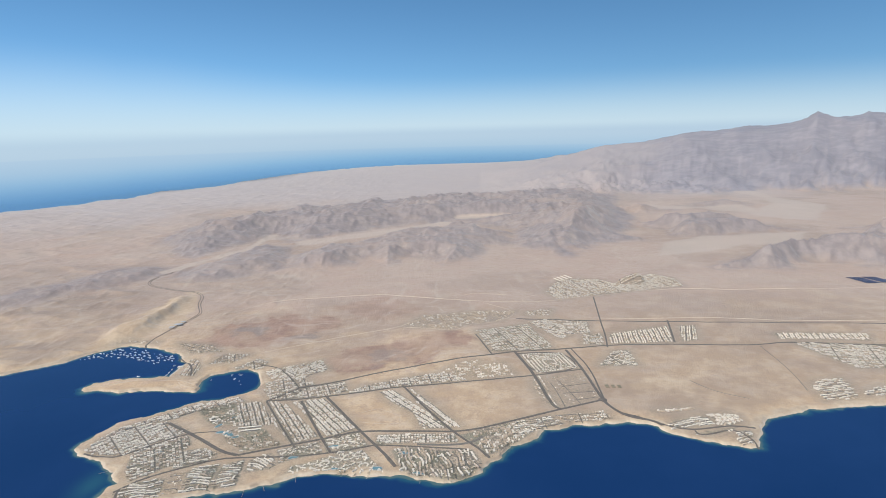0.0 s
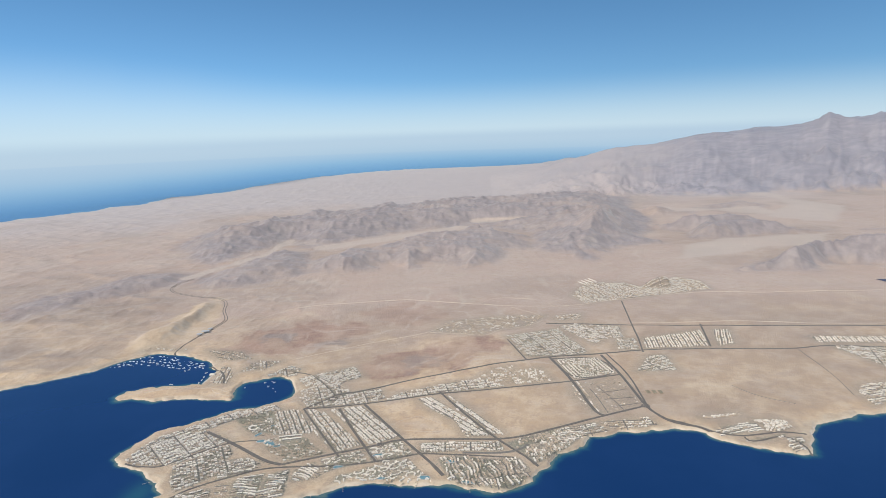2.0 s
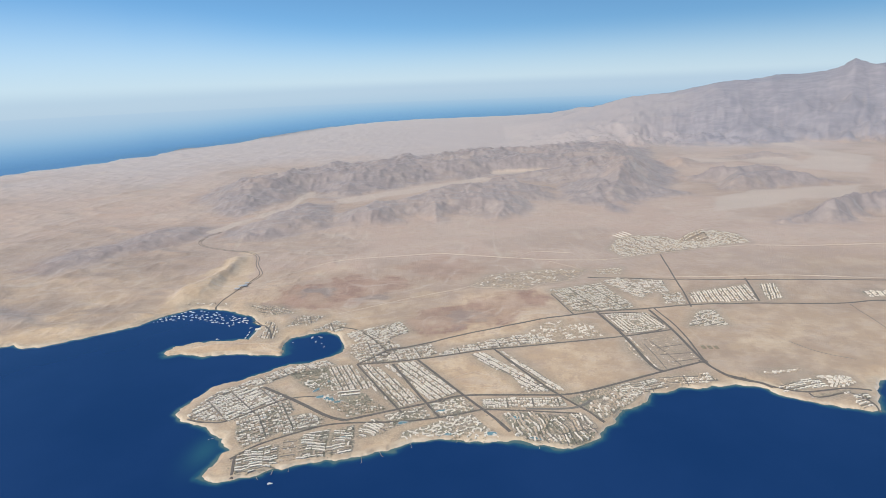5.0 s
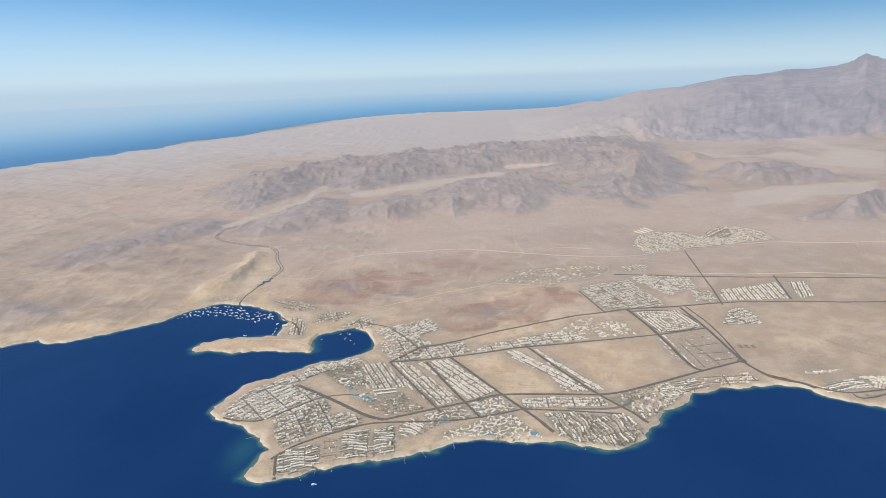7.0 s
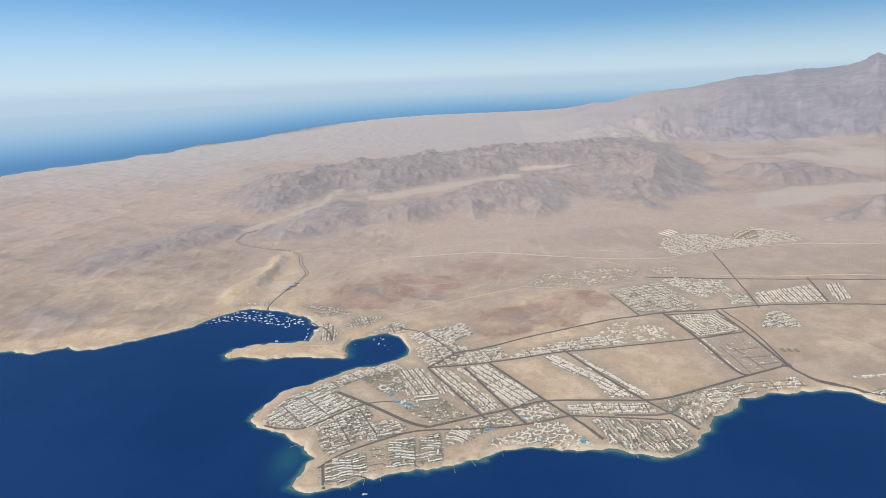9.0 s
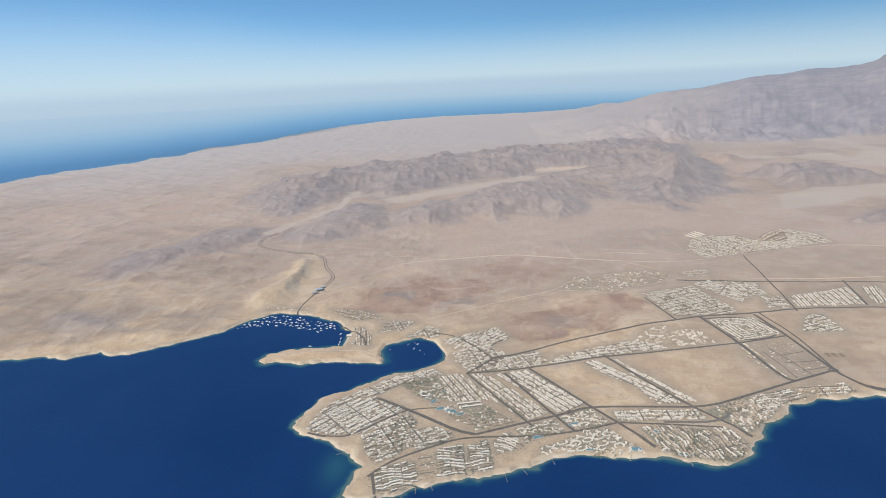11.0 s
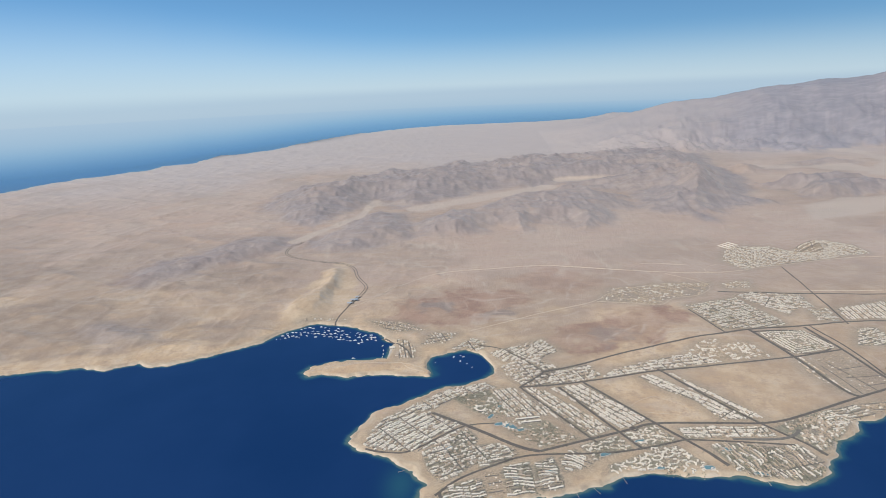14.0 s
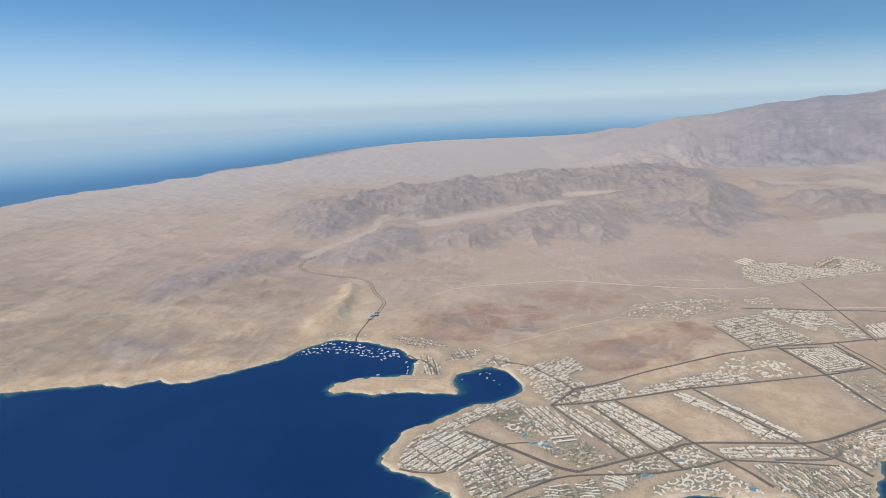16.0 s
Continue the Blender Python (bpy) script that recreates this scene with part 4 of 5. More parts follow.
rng = np.random.default_rng(7)
SITES, YARDS, HUTS, LANES = [], [], [], []
for kind, poly, along, across, long, deep, green, turn, cream, keep, plan in QUARTERS:
    p = np.array(poly, float)
    c, a = p.mean(0), radians(turn)
    ux, uy = np.array((math.cos(a), math.sin(a))), np.array((-math.sin(a), math.cos(a)))
    lu, lv = (p - c) @ ux, (p - c) @ uy
    lanes = keep > 0.8 and not plan and np.ptp(lv) > across * 4
    lane = 0.75 if lanes else 0.0
    ru, at, k = [], lu.min() + rng.uniform(0, along), 0
    while at < lu.max():
        ru.append(at)
        k += 1
        at += along + (lane if k % 8 == 0 else 0)
    rv, at, k = [], lv.min() + 0.5 * across, 0
    while at < lv.max():
        rv.append(at)
        k += 1
        at += across + (lane if k % 2 == 0 else 0)
    gu, gv = np.meshgrid(ru, rv)
    row = np.repeat(np.arange(len(rv))[:, None], len(ru), 1)
    gu = gu + rng.normal(0, 0.03 * along, gu.shape)
    wave, rate = (0.42 * across, math.tau / (along * 5.5)) if kind == "hotel" and c[1] < 258 else (0.1 * across, 0.3)
    phase = gu * rate + 1.3 * (row // 2)
    lean = np.degrees(np.arctan(wave * rate * np.cos(phase)))
    gv = gv + rng.normal(0, 0.03 * across, gv.shape) + wave * np.sin(phase)
    x, y = c[0] + gu * ux[0] + gv * uy[0], c[1] + gu * ux[1] + gv * uy[1]
    if plan == "court":
        # blocks that stand in open rings round a garden
        ku, kv = np.meshgrid(np.arange(lu.min() + 2.5, lu.max(), 5.5), np.arange(lv.min() + 1.6, lv.max(), 4.0))
        ku, kv = ku.ravel() + rng.normal(0, 0.5, ku.size), kv.ravel() + rng.normal(0, 0.3, kv.size)
        ring_u, ring_v, lean = [], [], []
        for u0, v0 in zip(ku, kv):
            start, ru, rv = rng.uniform(0, 6.28), rng.uniform(1.9, 2.6), rng.uniform(1.15, 1.7)
            for k in range(8):
                a = start + k * math.tau / 9.5
                ring_u.append(u0 + ru * math.cos(a))
                ring_v.append(v0 + rv * math.sin(a))
                lean.append(math.degrees(math.atan2(rv * math.cos(a), -ru * math.sin(a))))
        gu, gv, lean = np.array(ring_u), np.array(ring_v), np.array(lean)
        row = np.zeros(gu.shape, int)
        x, y = c[0] + gu * ux[0] + gv * uy[0], c[1] + gu * ux[1] + gv * uy[1]
        along, across, long, deep = 99.0, 99.0, 1.6, 0.62
    if plan == "rings":
        # houses along the sides of squares, one inside another
        gu, gv, lean = [], [], []
        for size in (0.96, 0.8, 0.62, 0.45, 0.27):
            for (u0, v0), (u1, v1) in zip(np.c_[lu, lv] * size, np.roll(np.c_[lu, lv], -1, 0) * size):
                side = math.hypot(u1 - u0, v1 - v0)
                for s in np.arange(0.9, side - 0.5, 1.75):
                    gu.append(u0 + (u1 - u0) * s / side + rng.normal(0, 0.08))
                    gv.append(v0 + (v1 - v0) * s / side + rng.normal(0, 0.08))
                    lean.append(math.degrees(math.atan2(v1 - v0, u1 - u0)))
        gu, gv, lean = np.array(gu), np.array(gv), np.array(lean)
        row = np.zeros(gu.shape, int)
        x, y = c[0] + gu * ux[0] + gv * uy[0], c[1] + gu * ux[1] + gv * uy[1]
    if lanes:
        tracks = [(np.arange(lu.min(), lu.max(), 0.9), None, rv[r] + (across + lane) / 2, r) for r in range(1, len(rv), 2)]
        tracks += [(None, np.arange(lv.min(), lv.max(), 0.9), ru[k] + (along + lane) / 2, 0) for k in range(7, len(ru), 8)]
        for su, sv, at, r in tracks:
            if sv is None:
                sv = at + wave * np.sin(su * rate + 1.3 * (r // 2))
            else:
                su = np.full(sv.shape, at)
            LANES.append((c[0] + su * ux[0] + sv * uy[0], c[1] + su * ux[1] + sv * uy[1], poly))
    ok = within(poly, x, y) & (rng.random(x.shape) < keep * (np.where(fbm(x, y, 14, 2, 151) > 0.45, 1.1, 0.35) if keep < 0.8 else 1)) & (road_gap(x, y) > 0.55 * deep) & (shore(x, y) > 2.2)
    for bx, by, bend in zip(x[ok], y[ok], lean[ok]):
        swing = rng.normal(0, 3) + bend + (90 if rng.random() < (0.04 if kind == "hotel" else 0.07) else 0)
        SITES.append((kind, bx, by, turn + swing, long * rng.uniform(0.8, 1.25), deep * rng.uniform(0.8, 1.15), rng.uniform(0.45, 0.75) * (0.75 if plan == "court" else 1), "cream" if rng.random() < cream else "white", int(rng.integers(3))))
    n = int(abs(np.ptp(lu) * np.ptp(lv)) * (0.14 if keep > 0.8 else 0.05))
    ou, ov = rng.uniform(lu.min(), lu.max(), n), rng.uniform(lv.min(), lv.max(), n)
    ox, oy = c[0] + ou * ux[0] + ov * uy[0], c[1] + ou * ux[1] + ov * uy[1]
    ok = within(poly, ox, oy) & (road_gap(ox, oy) > 0.4) & (shore(ox, oy) > 2.0)
    HUTS += [(hx, hy, turn) for hx, hy in zip(ox[ok], oy[ok])]
    area = 0.5 * abs(np.dot(p[:, 0], np.roll(p[:, 1], 1)) - np.dot(p[:, 1], np.roll(p[:, 0], 1)))
    n = int(area * green * 0.75)
    tu, tv = rng.uniform(lu.min(), lu.max(), n * 2), rng.uniform(lv.min(), lv.max(), n * 2)
    tx, ty = c[0] + tu * ux[0] + tv * uy[0], c[1] + tu * ux[1] + tv * uy[1]
    ok = within(poly, tx, ty) & (fbm(tx, ty, 9, 2, 5) > 0.42)
    YARDS += list(zip(tx[ok], ty[ok]))
LAYOUT = np.array([s[1:3] for s in SITES])
LEVEL = height(LAYOUT[:, 0], LAYOUT[:, 1])


def lane_mesh():
    """The small streets between the rows of houses, as narrow strips that follow the ground."""
    for lx, ly, poly in LANES:
        keep = within(poly, lx, ly)
        if keep.sum() < 4:
            continue
        lx, ly = lx[keep], ly[keep]
        tx, ty = np.gradient(lx), np.gradient(ly)
        n = np.hypot(tx, ty) + 1e-9
        verts, faces = [], []
        sides = [(lx - ty / n * q, ly + tx / n * q) for q in (-0.3, 0.3)]
        z = height(np.concatenate((sides[0][0], sides[1][0])), np.concatenate((sides[0][1], sides[1][1]))).reshape(2, -1).max(0) + 0.1
        for i in range(len(lx)):
            verts += [(a[i], b[i], z[i]) for a, b in sides]
        for i in range(len(lx) - 1):
            if math.hypot(lx[i + 1] - lx[i], ly[i + 1] - ly[i]) < 1.6:
                faces.append((2 * i, 2 * i + 1, 2 * i + 3, 2 * i + 2))
        me = bpy.data.meshes.new("street")
        me.from_pydata(verts, [], faces)
        me.materials.append(STREET)
        tagged(new("street", me), "narrow dusty grey street between rows of houses", "street", kind="structure")


lane_mesh()


def raise_building(kind, finish, variant):
    thing = new(NAMES[kind])
    tagged(thing, LABELS[kind, finish], "house" if kind == "villa" else "hotel", NAMES[kind] + "s of the town")
    body = None
    for name, key, row in SHAPES[kind][variant]:
        ob = part(name, boxes([row]), FINISH[finish][key], body if key == "g" else thing)
        body = body or ob
    return thing


def stand(s, z):
    kind, x, y, turn, long, deep, tall, finish, variant = s
    return Matrix.Translation((x, y, z)) @ Matrix.Rotation(radians(turn), 4, "Z") @ Matrix.Diagonal((long, deep, tall, 1))


order = np.argsort(np.hypot(LAYOUT[:, 0] + 70, LAYOUT[:, 1] - 150))
made, left, first = {"villa": 0, "hotel": 0}, [], {}
for i in order:
    s = SITES[i]
    if made[s[0]] >= 290:
        left.append(i)
        continue
    made[s[0]] += 1
    key = (s[0], s[7], s[8])
    if key not in first:
        first[key] = raise_building(*key)
        first[key].matrix_basis = stand(s, LEVEL[i])
    else:
        src = first[key]
        twin_house = copy_thing(src, Matrix())
        twin_house.matrix_basis = stand(s, LEVEL[i])

CUBE = np.array([(x, y, z) for z in (0, 1) for y in (-0.5, 0.5) for x in (-0.5, 0.5)])
CUBE_F = np.array([(0, 1, 5, 4), (1, 3, 7, 5), (3, 2, 6, 7), (2, 0, 4, 6), (4, 5, 7, 6)])


def stuff(name, kinds, label, category):
    """Many small boxes of one kind, joined: rows of (matrix, box, material)."""
    mats = list(dict.fromkeys(k for _, _, k in kinds))
    n = len(kinds)
    co, slots = np.empty((n, 8, 3)), np.empty((n, 5), int)
    for i, (m, (cx, cy, z0, sx, sy, sz), k) in enumerate(kinds):
        v = CUBE * (sx, sy, sz) + (cx, cy, z0)
        co[i] = v @ m[:, :3].T + m[:, 3]
        slots[i] = mats.index(k)
    faces = (CUBE_F[None] + 8 * np.arange(n)[:, None, None]).reshape(-1, 4)
    me = bpy.data.meshes.new(name)
    me.from_pydata(co.reshape(-1, 3).tolist(), [], faces.tolist())
    for k in mats:
        me.materials.append(k)
    me.polygons.foreach_set("material_index", slots.ravel().astype(np.int32))
    return tagged(new(name, me), label, category, kind="stuff")


for finish in ("white", "cream"):
    rows = []
    for i in left:
        s = SITES[i]
        if s[7] == finish:
            m = np.array(stand(s, LEVEL[i]))[:3]
            rows += [(m, row, FINISH[finish][key]) for name, key, row in SHAPES[s[0]][s[8]]]
    stuff("far_houses", rows, "crowded white flat-roofed houses across the desert town" if finish == "white" else "scattered sand-coloured flat-roofed houses", "houses")

hut = np.array(HUTS)
level = height(hut[:, 0], hut[:, 1])
rows = []
for (x, y, turn), z in zip(HUTS, level):
    m = np.array(Matrix.Translation((x, y, float(z))) @ Matrix.Rotation(radians(turn + rng.choice((0, 90)) + rng.normal(0, 4)), 4, "Z"))[:3]
    if rng.random() < 0.4:
        rows.append((m, (0, 0, -0.3, rng.uniform(1.2, 3.0), 0.07, 0.45), CREAM))
    else:
        rows.append((m, (0, 0, -0.3, rng.uniform(0.35, 1.0), rng.uniform(0.3, 0.6), rng.uniform(0.42, 0.62)), (WHITE, CREAM, ROOFT, CONCRETE, ROOFW)[int(rng.integers(5))]))
stuff("garden_huts", rows, "small huts and low garden walls between the houses", "huts")

# ---- palms and shrubs ----
def palm_shape():
    """Trunk and drooping leaves of a small palm: places and faces."""
    v, f, m = [], [], []
    for k in range(3):
        a = 2.1 * k
        v += [(0.05 * math.cos(a), 0.05 * math.sin(a), -0.1), (0.03 * math.cos(a), 0.03 * math.sin(a), 0.62)]
    for k in range(3):
        n = (k + 1) % 3
        f.append((2 * k, 2 * n, 2 * n + 1, 2 * k + 1))
        m.append(1)
    for k in range(7):
        a = k * 0.9
        c, s, b = math.cos(a), math.sin(a), len(v)
        v += [(0, 0, 0.62), (0.2 * c - 0.09 * s, 0.2 * s + 0.09 * c, 0.74), (0.42 * c, 0.42 * s, 0.52), (0.2 * c + 0.09 * s, 0.2 * s - 0.09 * c, 0.72)]
        f.append((b, b + 1, b + 2, b + 3))
        m.append(0)
    return np.array(v), np.array(f), np.array(m)


def shrub_shape():
    """A ragged low bush of leaning leaf clumps."""
    v, f, m = [], [], []
    for k in range(6):
        a, r = k * 1.05, 0.16 + 0.07 * (k % 3)
        c, s, b = math.cos(a), math.sin(a), len(v)
        v += [(0, 0, -0.05), (r * c - 0.2 * s, r * s + 0.2 * c, 0.16 + 0.05 * (k % 2)), (1.7 * r * c, 1.7 * r * s, 0.12), (r * c + 0.2 * s, r * s - 0.2 * c, 0.22)]
        f.append((b, b + 1, b + 2, b + 3))
        m.append(0)
    b = len(v)
    v += [(-0.16, -0.1, 0.2), (0.14, -0.14, 0.24), (0.16, 0.13, 0.2), (-0.12, 0.15, 0.27)]
    f.append((b, b + 1, b + 2, b + 3))
    m.append(0)
    return np.array(v), np.array(f), np.array(m)


def scatter(name, shape, places, sizes, label, category):
    v, f, slot = shape
    p = np.array(places)
    z = height(p[:, 0], p[:, 1])
    turn = rng.uniform(0, 6.28, len(p))
    c, s = np.cos(turn)[:, None], np.sin(turn)[:, None]
    k = np.asarray(sizes)[:, None]
    co = np.stack(((v[:, 0] * c - v[:, 1] * s) * k + p[:, :1], (v[:, 0] * s + v[:, 1] * c) * k + p[:, 1:2], v[:, 2] * k + z[:, None]), -1)
    faces = (f[None] + len(v) * np.arange(len(p))[:, None, None]).reshape(-1, 4)
    me = bpy.data.meshes.new(name)
    me.from_pydata(co.reshape(-1, 3).tolist(), [], faces.tolist())
    me.materials.append(LEAF)
    me.materials.append(BARK)
    me.polygons.foreach_set("material_index", np.tile(slot, len(p)).astype(np.int32))
    tagged(new(name, me), label, category, kind="stuff")


yard = np.array(YARDS)
pick = rng.random(len(yard)) < 0.45
scatter("palms", palm_shape(), yard[pick], rng.uniform(0.6, 1.1, pick.sum()), "dusty green palms among the hotel gardens", "palms")
scatter("shrubs", shrub_shape(), yard[~pick], rng.uniform(0.45, 1.0, (~pick).sum()), "dark green shrubs and hedges in hotel gardens", "shrubs")
verge = []
for points, width, mat, label, twin in ROADS:
    if width >= 1.3 and not twin:
        p = np.array(points, float)
        run = np.concatenate(((0,), np.cumsum(np.hypot(*np.diff(p, axis=0).T))))
        for s in np.arange(2, min(run[-1], 320), 0.75):
            x, y = np.interp(s, run, p[:, 0]), np.interp(s, run, p[:, 1])
            if y < 300 and rng.random() < 0.5:
                verge.append((x + rng.choice((-1, 1)) * (width * 0.75 + 0.3) + rng.normal(0, 0.3), y + rng.normal(0, 0.8)))
scatter("roadside_shrubs", shrub_shape(), verge, rng.uniform(0.5, 1.1, len(verge)), "dark green shrubs along the town streets", "shrubs")


# ---- pools ----
def pool(x, y, long, wide, turn, lobes):
    thing = new("swimming_pool")
    z = float(height(x, y)[0])
    for name, grow, low, mat in (("coping", 0.35, 0.0, CONCRETE), ("pool_water", 0.0, 0.05, POOL)):
        bm = bmesh.new()
        ring = []
        for k in range(28):
            a = k * math.tau / 28
            r = 1 + 0.22 * math.cos(lobes * a + 0.6)
            ring.append(bm.verts.new(((long * r / 2 + grow) * math.cos(a), (wide * r / 2 + grow) * math.sin(a), 0.12 + low)))
        face = bm.faces.new(ring)
        made = bmesh.ops.extrude_face_region(bm, geom=[face])["geom"]
        bmesh.ops.translate(bm, vec=(0, 0, -0.6), verts=[v for v in made if isinstance(v, bmesh.types.BMVert)])
        bmesh.ops.recalc_face_normals(bm, faces=bm.faces)
        part(name, bm, mat, thing)
    thing.matrix_basis = pose(x, y, z + 0.1, 0, 0, turn)
    tagged(thing, "turquoise free-form swimming pool in a hotel garden", "pool", "hotel pools")


for x, y, long, wide, turn, lobes in ((-39, 248, 4.2, 3.0, 10, 2), (-19, 244, 5.5, 1.5, -20, 3), (-27, 259, 4.5, 2.0, 0, 3), (-63, 266, 4.0, 1.6, 20, 2), (-81, 256, 4.5, 1.8, 15, 3),
                                      (-121, 279, 6.5, 3.4, -30, 3), (-126, 281, 4.0, 2.6, 20, 2), (-116, 276, 4.6, 2.4, 10, 3), (-130, 288, 3.6, 1.8, 60, 2), (-126, 297, 3.4, 1.5, 30, 3), (-59, 248, 3.4, 1.4, 5, 2),
                                      (-121, 241, 3.0, 1.2, 10, 2), (-107, 245, 3.2, 1.3, -10, 3), (-143, 228, 3.0, 1.2, 30, 2), (-150, 262, 2.6, 1.2, 40, 2)):
    pool(x, y, long, wide, turn, lobes)


# ---- boats ----
def boat(kind):
    thing = new("motor_yacht" if kind == 0 else "dive_boat" if kind == 1 else "small_boat")
    long, wide, tall = ((2.3, 0.6, 0.26), (1.9, 0.55, 0.24), (0.9, 0.32, 0.16))[kind]
    bm = bmesh.new()
    rows = []
    for k, s in enumerate((-1, -0.6, 0, 0.5, 0.82, 1)):
        half = wide / 2 * (0.86, 1, 1, 0.86, 0.5, 0.03)[k]
        lift = (0, 0, 0.01, 0.05, 0.1, 0.15)[k] * tall * 2
        rows.append([bm.verts.new((s * long / 2 * (0.94 if z < 0 else 1), q * half * (0.6 if z < 0 else 1), -0.12 if z < 0 else tall + lift)) for q, z in ((-1, 1), (-1, -1), (1, -1), (1, 1))])
    for a, b in zip(rows, rows[1:]):
        for k in range(4):
            bm.faces.new((a[k], b[k], b[(k + 1) % 4], a[(k + 1) % 4]))
    bm.faces.new(rows[0])
    bm.faces.new(rows[-1][::-1])
    bmesh.ops.recalc_face_normals(bm, faces=bm.faces)
    part("hull", bm, HULL, thing)
    if kind < 2:
        cabin = part("deckhouse", boxes([(-0.1 * long, 0, tall, 0.52 * long, wide * 0.74, 0.2)], 0.03), HULL, thing)
        part("window_band", boxes([(-0.1 * long, 0, tall + 0.07, 0.53 * long, wide * 0.76, 0.07)]), GLASS, cabin, "dark tinted window band")
        part("upper_deck", boxes([(-0.18 * long, 0, tall + 0.2, 0.34 * long, wide * 0.7, 0.04)]), HULL, thing)
        part("canopy", boxes([(-0.2 * long, 0, tall + 0.36, 0.28 * long, wide * 0.66, 0.03)], 0.01), HULL, thing)
        for sx in (-0.3, -0.1):
            part("canopy_post", boxes([(sx * long, 0, tall + 0.22, 0.02, wide * 0.5, 0.15)]), METAL, thing)
        part("mast", boxes([(-0.05 * long, 0, tall + 0.2, 0.025, 0.025, 0.42)]), METAL, thing)
    else:
        part("bench", boxes([(-0.15, 0, tall - 0.03, 0.1, wide * 0.8, 0.05)]), TIMBER, thing)
        part("outboard", boxes([(-long / 2 - 0.03, 0, 0.02, 0.08, 0.1, 0.24)], 0.01), GLASS, thing)
    label = ("white motor yacht with a canopy moored in the harbour", "white dive boat with dark windows moored at anchor", "small open white boat floating near the shore")[kind]
    return tagged(thing, label, "boat", "boats at anchor")


FLEET = {}


def moor(kind, x, y, turn):
    m = pose(x, y, 0.02, 0, 0, turn)
    if kind in FLEET:
        copy_thing(FLEET[kind], m)
    else:
        FLEET[kind] = boat(kind)
        FLEET[kind].matrix_basis = m


anchorage = [(-274, 390), (-266, 405), (-256, 411), (-244, 412), (-226, 405), (-206, 395), (-198, 388), (-214, 382), (-236, 392), (-250, 394)]
berths, tries = [], 0
while len(berths) < 74 and tries < 4000:
    tries += 1
    x, y = rng.uniform(-274, -198), rng.uniform(380, 413)
    if within(anchorage, x, y) and shore(np.array([x]), np.array([y]))[0] < -2.2 and all(math.hypot(x - a, (y - b) * 0.8) > 2.3 for a, b in berths):
        berths.append((x, y))
for x, y in berths:
    moor(int(rng.choice(3, p=(0.4, 0.42, 0.18))), x, y, 175 + rng.normal(0, 22))
for k, (x, y, turn) in enumerate(((-213, 360.2, 5), (-195, 362, 80), (-195, 366, 85), (-195.5, 371, 80), (-197, 378, 60), (-161, 353, 30), (-150, 360, 60), (-146, 362, 20), (-144, 360, 40), (-142, 351, 10), (-146, 354, 70), (-139, 346, 50))):
    moor(k % 2 if k < 5 else 2 if k % 2 else 1, x, y, turn)
moor(0, -132.5, 216.3, 8)


# ---- jetties and quay ----
def jetty(ax, ay, bx, by):
    thing = new("jetty")
    long = 0.65 * math.hypot(bx - ax, by - ay) + 1.5
    part("deck", boxes([(long / 2, 0, 0.25, long, 0.08, 0.06)]), CONCRETE, thing)
    for k in range(5):
        part("post", boxes([(long * (k + 0.5) / 5, 0, -1.2, 0.07, 0.2, 1.45)]), TIMBER, thing)
    part("platform", boxes([(long, 0, 0.27, 0.2, 0.3, 0.07)]), CONCRETE, thing)
    thing.matrix_basis = pose(ax, ay, 0, 0, 0, math.degrees(math.atan2(by - ay, bx - ax))) @ Matrix.Translation((-1.5, 0, 0))
    tagged(thing, "narrow grey swimming jetty over the reef edge", "jetty", "beach jetties")


for row in ((-97, 233, -96, 227), (-89, 236, -87, 232), (-41, 245, -44, 240), (-18, 241, -18, 236), (-134, 224.5, -134, 220.5), (-140, 221, -138, 217.5),
            (-76, 243, -75, 238), (-168, 250, -174, 247), (-128, 227, -126.5, 222.5)):
    jetty(*row)
quay = new("quay")
part("deck", boxes([(0, 0, -1.5, 8, 18, 2.2)], 0.1), CONCRETE, quay)
for k in range(6):
    part("bollard", boxes([(-3.8, -8 + 3.2 * k, 0.7, 0.15, 0.15, 0.2)], 0.03), METAL, quay)
quay.matrix_basis = pose(-187, 368, 0.3, 0, 0, -4)
tagged(quay, "grey concrete harbour quay beside the moored boats", "quay")
hall = new("harbour_building")
part("main_body", boxes([(0, 0, 0, 3.4, 2.2, 0.9)]), WHITE, hall)
part("roof", boxes([(0, 0, 0.9, 3.6, 2.4, 0.08)]), ROOFW, hall)
part("stair_hut", boxes([(0.8, 0.3, 0.98, 0.7, 0.7, 0.3)]), WHITE, hall)
for k in range(5):
    part("window", boxes([(-1.3 + 0.65 * k, -1.1, 0.3, 0.35, 0.04, 0.35)]), GLASS, hall)
hall.matrix_basis = pose(-190, 372, 1.0, 0, 0, 6)
tagged(hall, "white flat-roofed harbour hall on the quay", "building")
shed = new("harbour_building")
part("main_body", boxes([(0, 0, 0, 1.6, 5.0, 0.8)]), WHITE, shed)
part("roof", boxes([(0, 0, 0.8, 1.8, 5.2, 0.08)]), ROOFT, shed)
shed.matrix_basis = pose(-185.5, 363, 1.0, 0, 0, -10)
tagged(shed, "long low white harbour shed with a tan roof", "building")

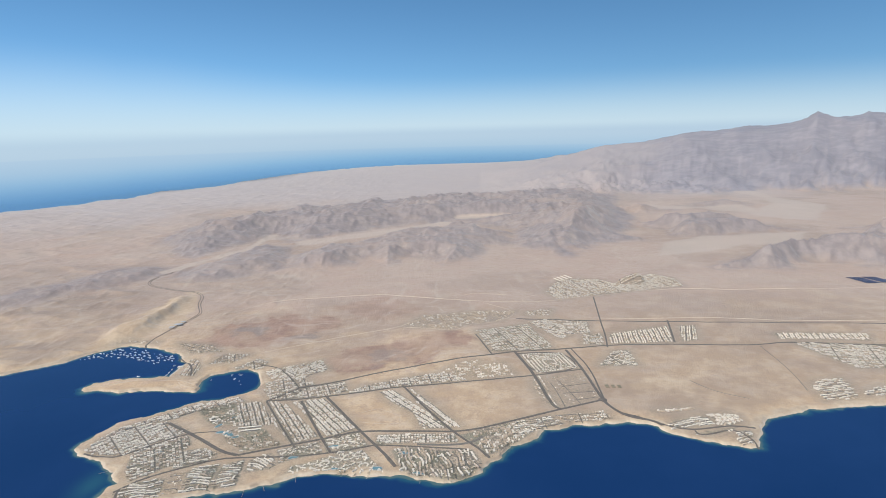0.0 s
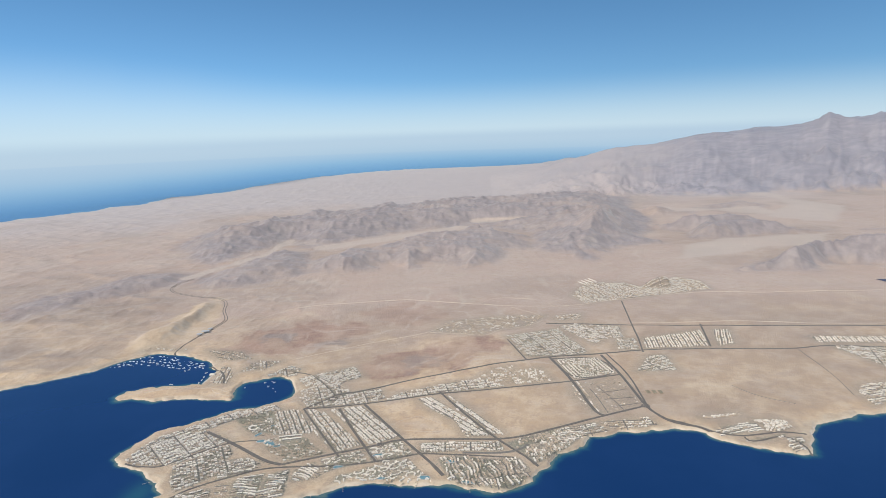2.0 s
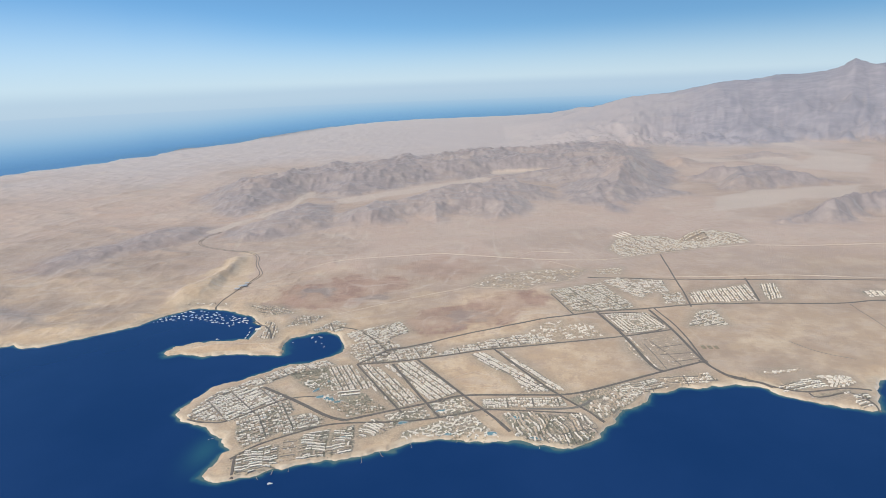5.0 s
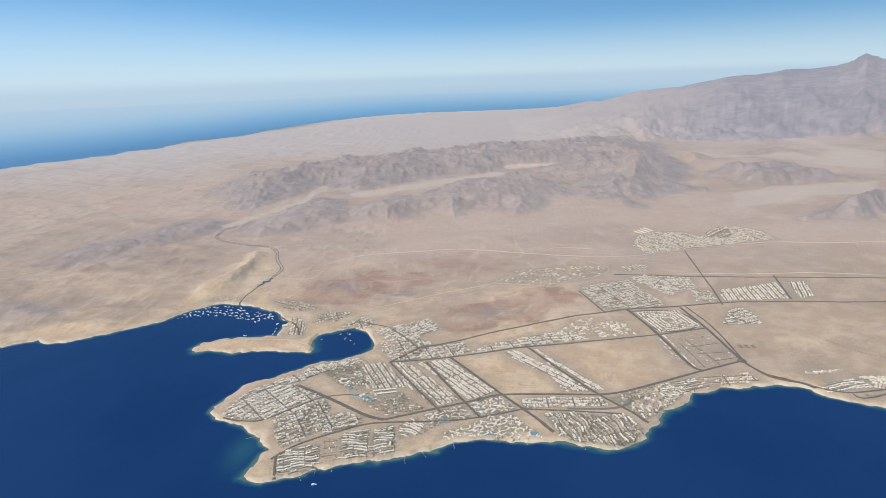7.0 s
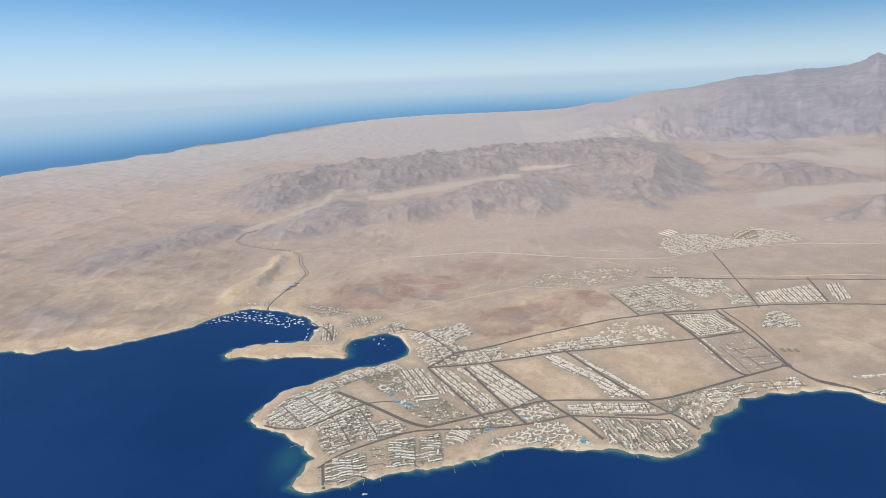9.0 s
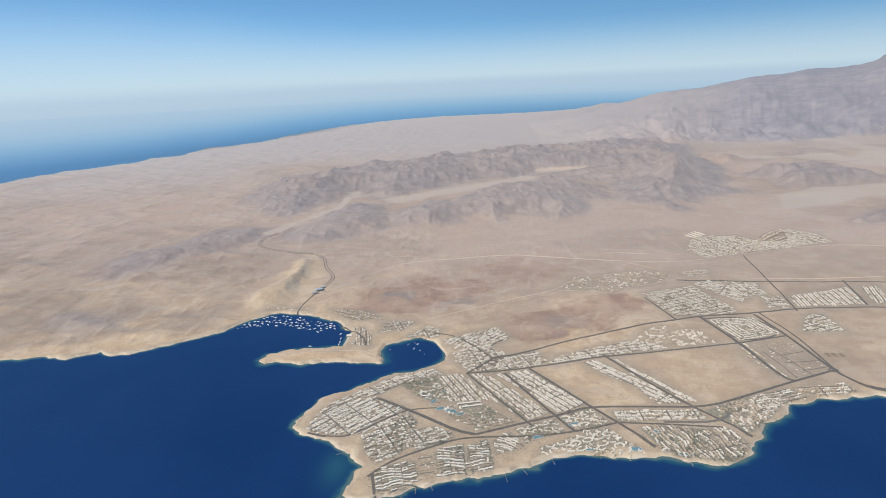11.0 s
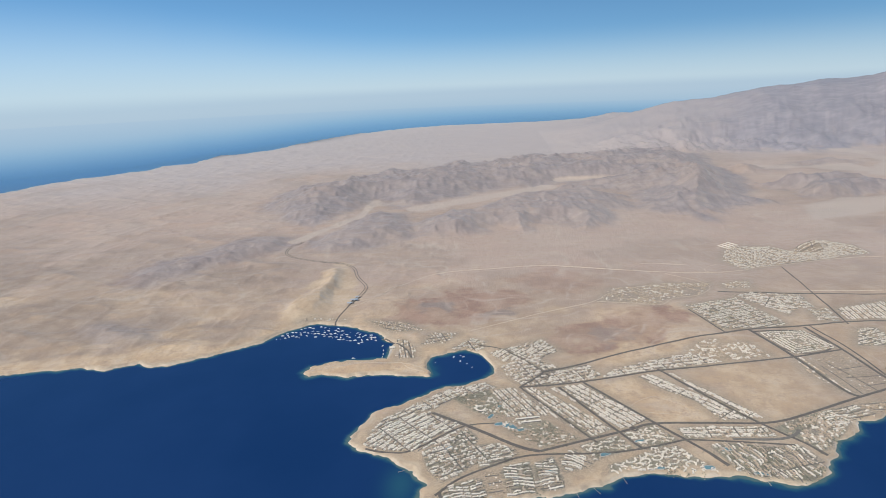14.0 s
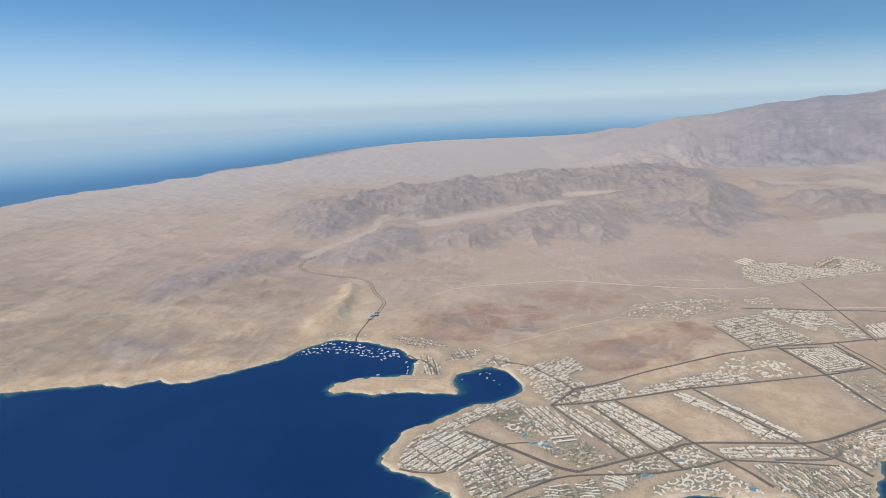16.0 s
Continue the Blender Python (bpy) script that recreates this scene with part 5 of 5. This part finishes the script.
# ---- solar field ----
table = None
for k in range(11):
    for j in range(2):
        x, y = 389 + j * 15 + k * 0.6, 562 - k * 2.0 + j
        m = pose(x, y, float(height(x, y)[0]), 0, 0, -4)
        if table:
            copy_thing(table, m)
            continue
        table = new("solar_table")
        part("solar_panel", boxes([(0, 0, 0.35, 13.5, 1.3, 0.06)]), PANEL, table)
        part("frame", boxes([(0, 0, 0.28, 13.6, 0.12, 0.07)]), METAL, table)
        for q in range(6):
            part("post", boxes([(-6 + 2.4 * q, 0, -1.5, 0.1, 0.1, 1.8)]), METAL, table)
        table.matrix_basis = m
        tagged(table, "row of dark blue solar panels on steel posts", "solar panel", "solar field")

# ---- sheds near the village ----
barn = None
for k in range(4):
    x, y = 114.5 - 4.2 * k, 586 - 3.6 * k
    m = pose(x, y, float(height(x, y)[0]), 0, 0, -66)
    if barn:
        copy_thing(barn, m)
        continue
    barn = new("long_shed")
    part("body", boxes([(0, 0, -0.5, 13, 1.0, 1.1)]), WHITE, barn)
    part("roof", boxes([(0, 0, 0.6, 13.2, 1.15, 0.08)]), ROOFW, barn)
    barn.matrix_basis = m
    tagged(barn, "long low white shed standing in open desert", "shed", "sheds below the hills")


# ---- checkpoint on the mountain road ----
gate = new("checkpoint")
for k, (cx, cy, sx, sy) in enumerate(((0, 0, 6.0, 3.2), (-3.5, -6.5, 4.0, 2.4), (2.5, 6.0, 3.4, 2.0))):
    part("canopy", boxes([(cx, cy, 1.0, sx, sy, 0.16)], 0.03), SHEETING, gate, "blue-grey steel canopy")
    for ax in (-0.42, 0.42):
        for ay in (-0.4, 0.4):
            part("post", boxes([(cx + ax * sx, cy + ay * sy, -0.6, 0.14, 0.14, 1.6)]), METAL, gate)
    part("booth", boxes([(cx, cy, -0.4, 0.9, 0.7, 1.0)], 0.02), WHITE, gate)
x, y = -230.5, 456
gate.matrix_basis = pose(x, y, float(height(x, y)[0]) + 0.35, 0, 0, 12)
tagged(gate, "road checkpoint with flat grey steel canopies", "checkpoint")

# ---- planted plots ----
for k in range(3):
    x, y = 90 + 3.6 * k, 330.5 - 0.3 * k
    plot = new("planted_plot")
    part("soil", boxes([(0, 0, -0.6, 2.4, 4.2, 0.75)], 0.05), TIMBER, plot)
    for j in range(5):
        part("hedge", boxes([(0, -1.7 + 0.85 * j, 0.1, 2.1, 0.25, 0.22)], 0.05), LEAF, plot)
    plot.matrix_basis = pose(x, y, float(height(x, y)[0]), 0, 0, 2)
    tagged(plot, "dark brown planted plot on bare sand", "field", "planted plots")


# ---- curved hotel and long blocks in the gardens ----
def arc_wall(inner, outer, low, high, start, end, steps=30):
    bm = bmesh.new()
    rows = []
    for k in range(steps + 1):
        a = radians(start + (end - start) * k / steps)
        rows.append([bm.verts.new((r * math.cos(a), r * math.sin(a), z)) for r, z in ((inner, low), (outer, low), (outer, high), (inner, high))])
    for a, b in zip(rows, rows[1:]):
        for k in range(4):
            bm.faces.new((a[k], b[k], b[(k + 1) % 4], a[(k + 1) % 4]))
    bm.faces.new(rows[0])
    bm.faces.new(rows[-1][::-1])
    bmesh.ops.recalc_face_normals(bm, faces=bm.faces)
    return bm


def ground_at(x, y):
    return float(height(x, y)[0])


crescent = new("curved_hotel")
body = part("main_body", arc_wall(1.9, 2.7, -0.5, 0.62, 20, 330), WHITE, crescent)
part("roof", arc_wall(1.85, 2.75, 0.62, 0.68, 20, 330), ROOFW, crescent)
# dark strips painted in place of balcony shade
for low in (0.1, 0.36):
    part("balcony", arc_wall(2.68, 2.76, low, low + 0.14, 24, 326), GLASS, body, "dark balcony band painted as shade")
crescent.matrix_basis = pose(-135, 295, ground_at(-135, 295), 0, 0, 40)
tagged(crescent, "white curved hotel round a green garden court", "hotel")
for x, y, turn, long in ((-112, 285.5, 10, 12), (-110.5, 282.5, 10, 10)):
    thing = new("long_hotel")
    body = part("main_body", boxes([(0, 0, -0.5, long, 1.0, 1.15)]), WHITE, thing)
    part("roof", boxes([(0, 0, 0.65, long + 0.1, 1.1, 0.06)]), ROOFW, thing)
    for low in (0.1, 0.38):
        part("balcony", boxes([(0, -0.5, low, long * 0.94, 0.06, 0.16)]), GLASS, body, "dark balcony band painted as shade")
    thing.matrix_basis = pose(x, y, ground_at(x, y), 0, 0, turn)
    tagged(thing, "very long white hotel wing beside a pool garden", "hotel")
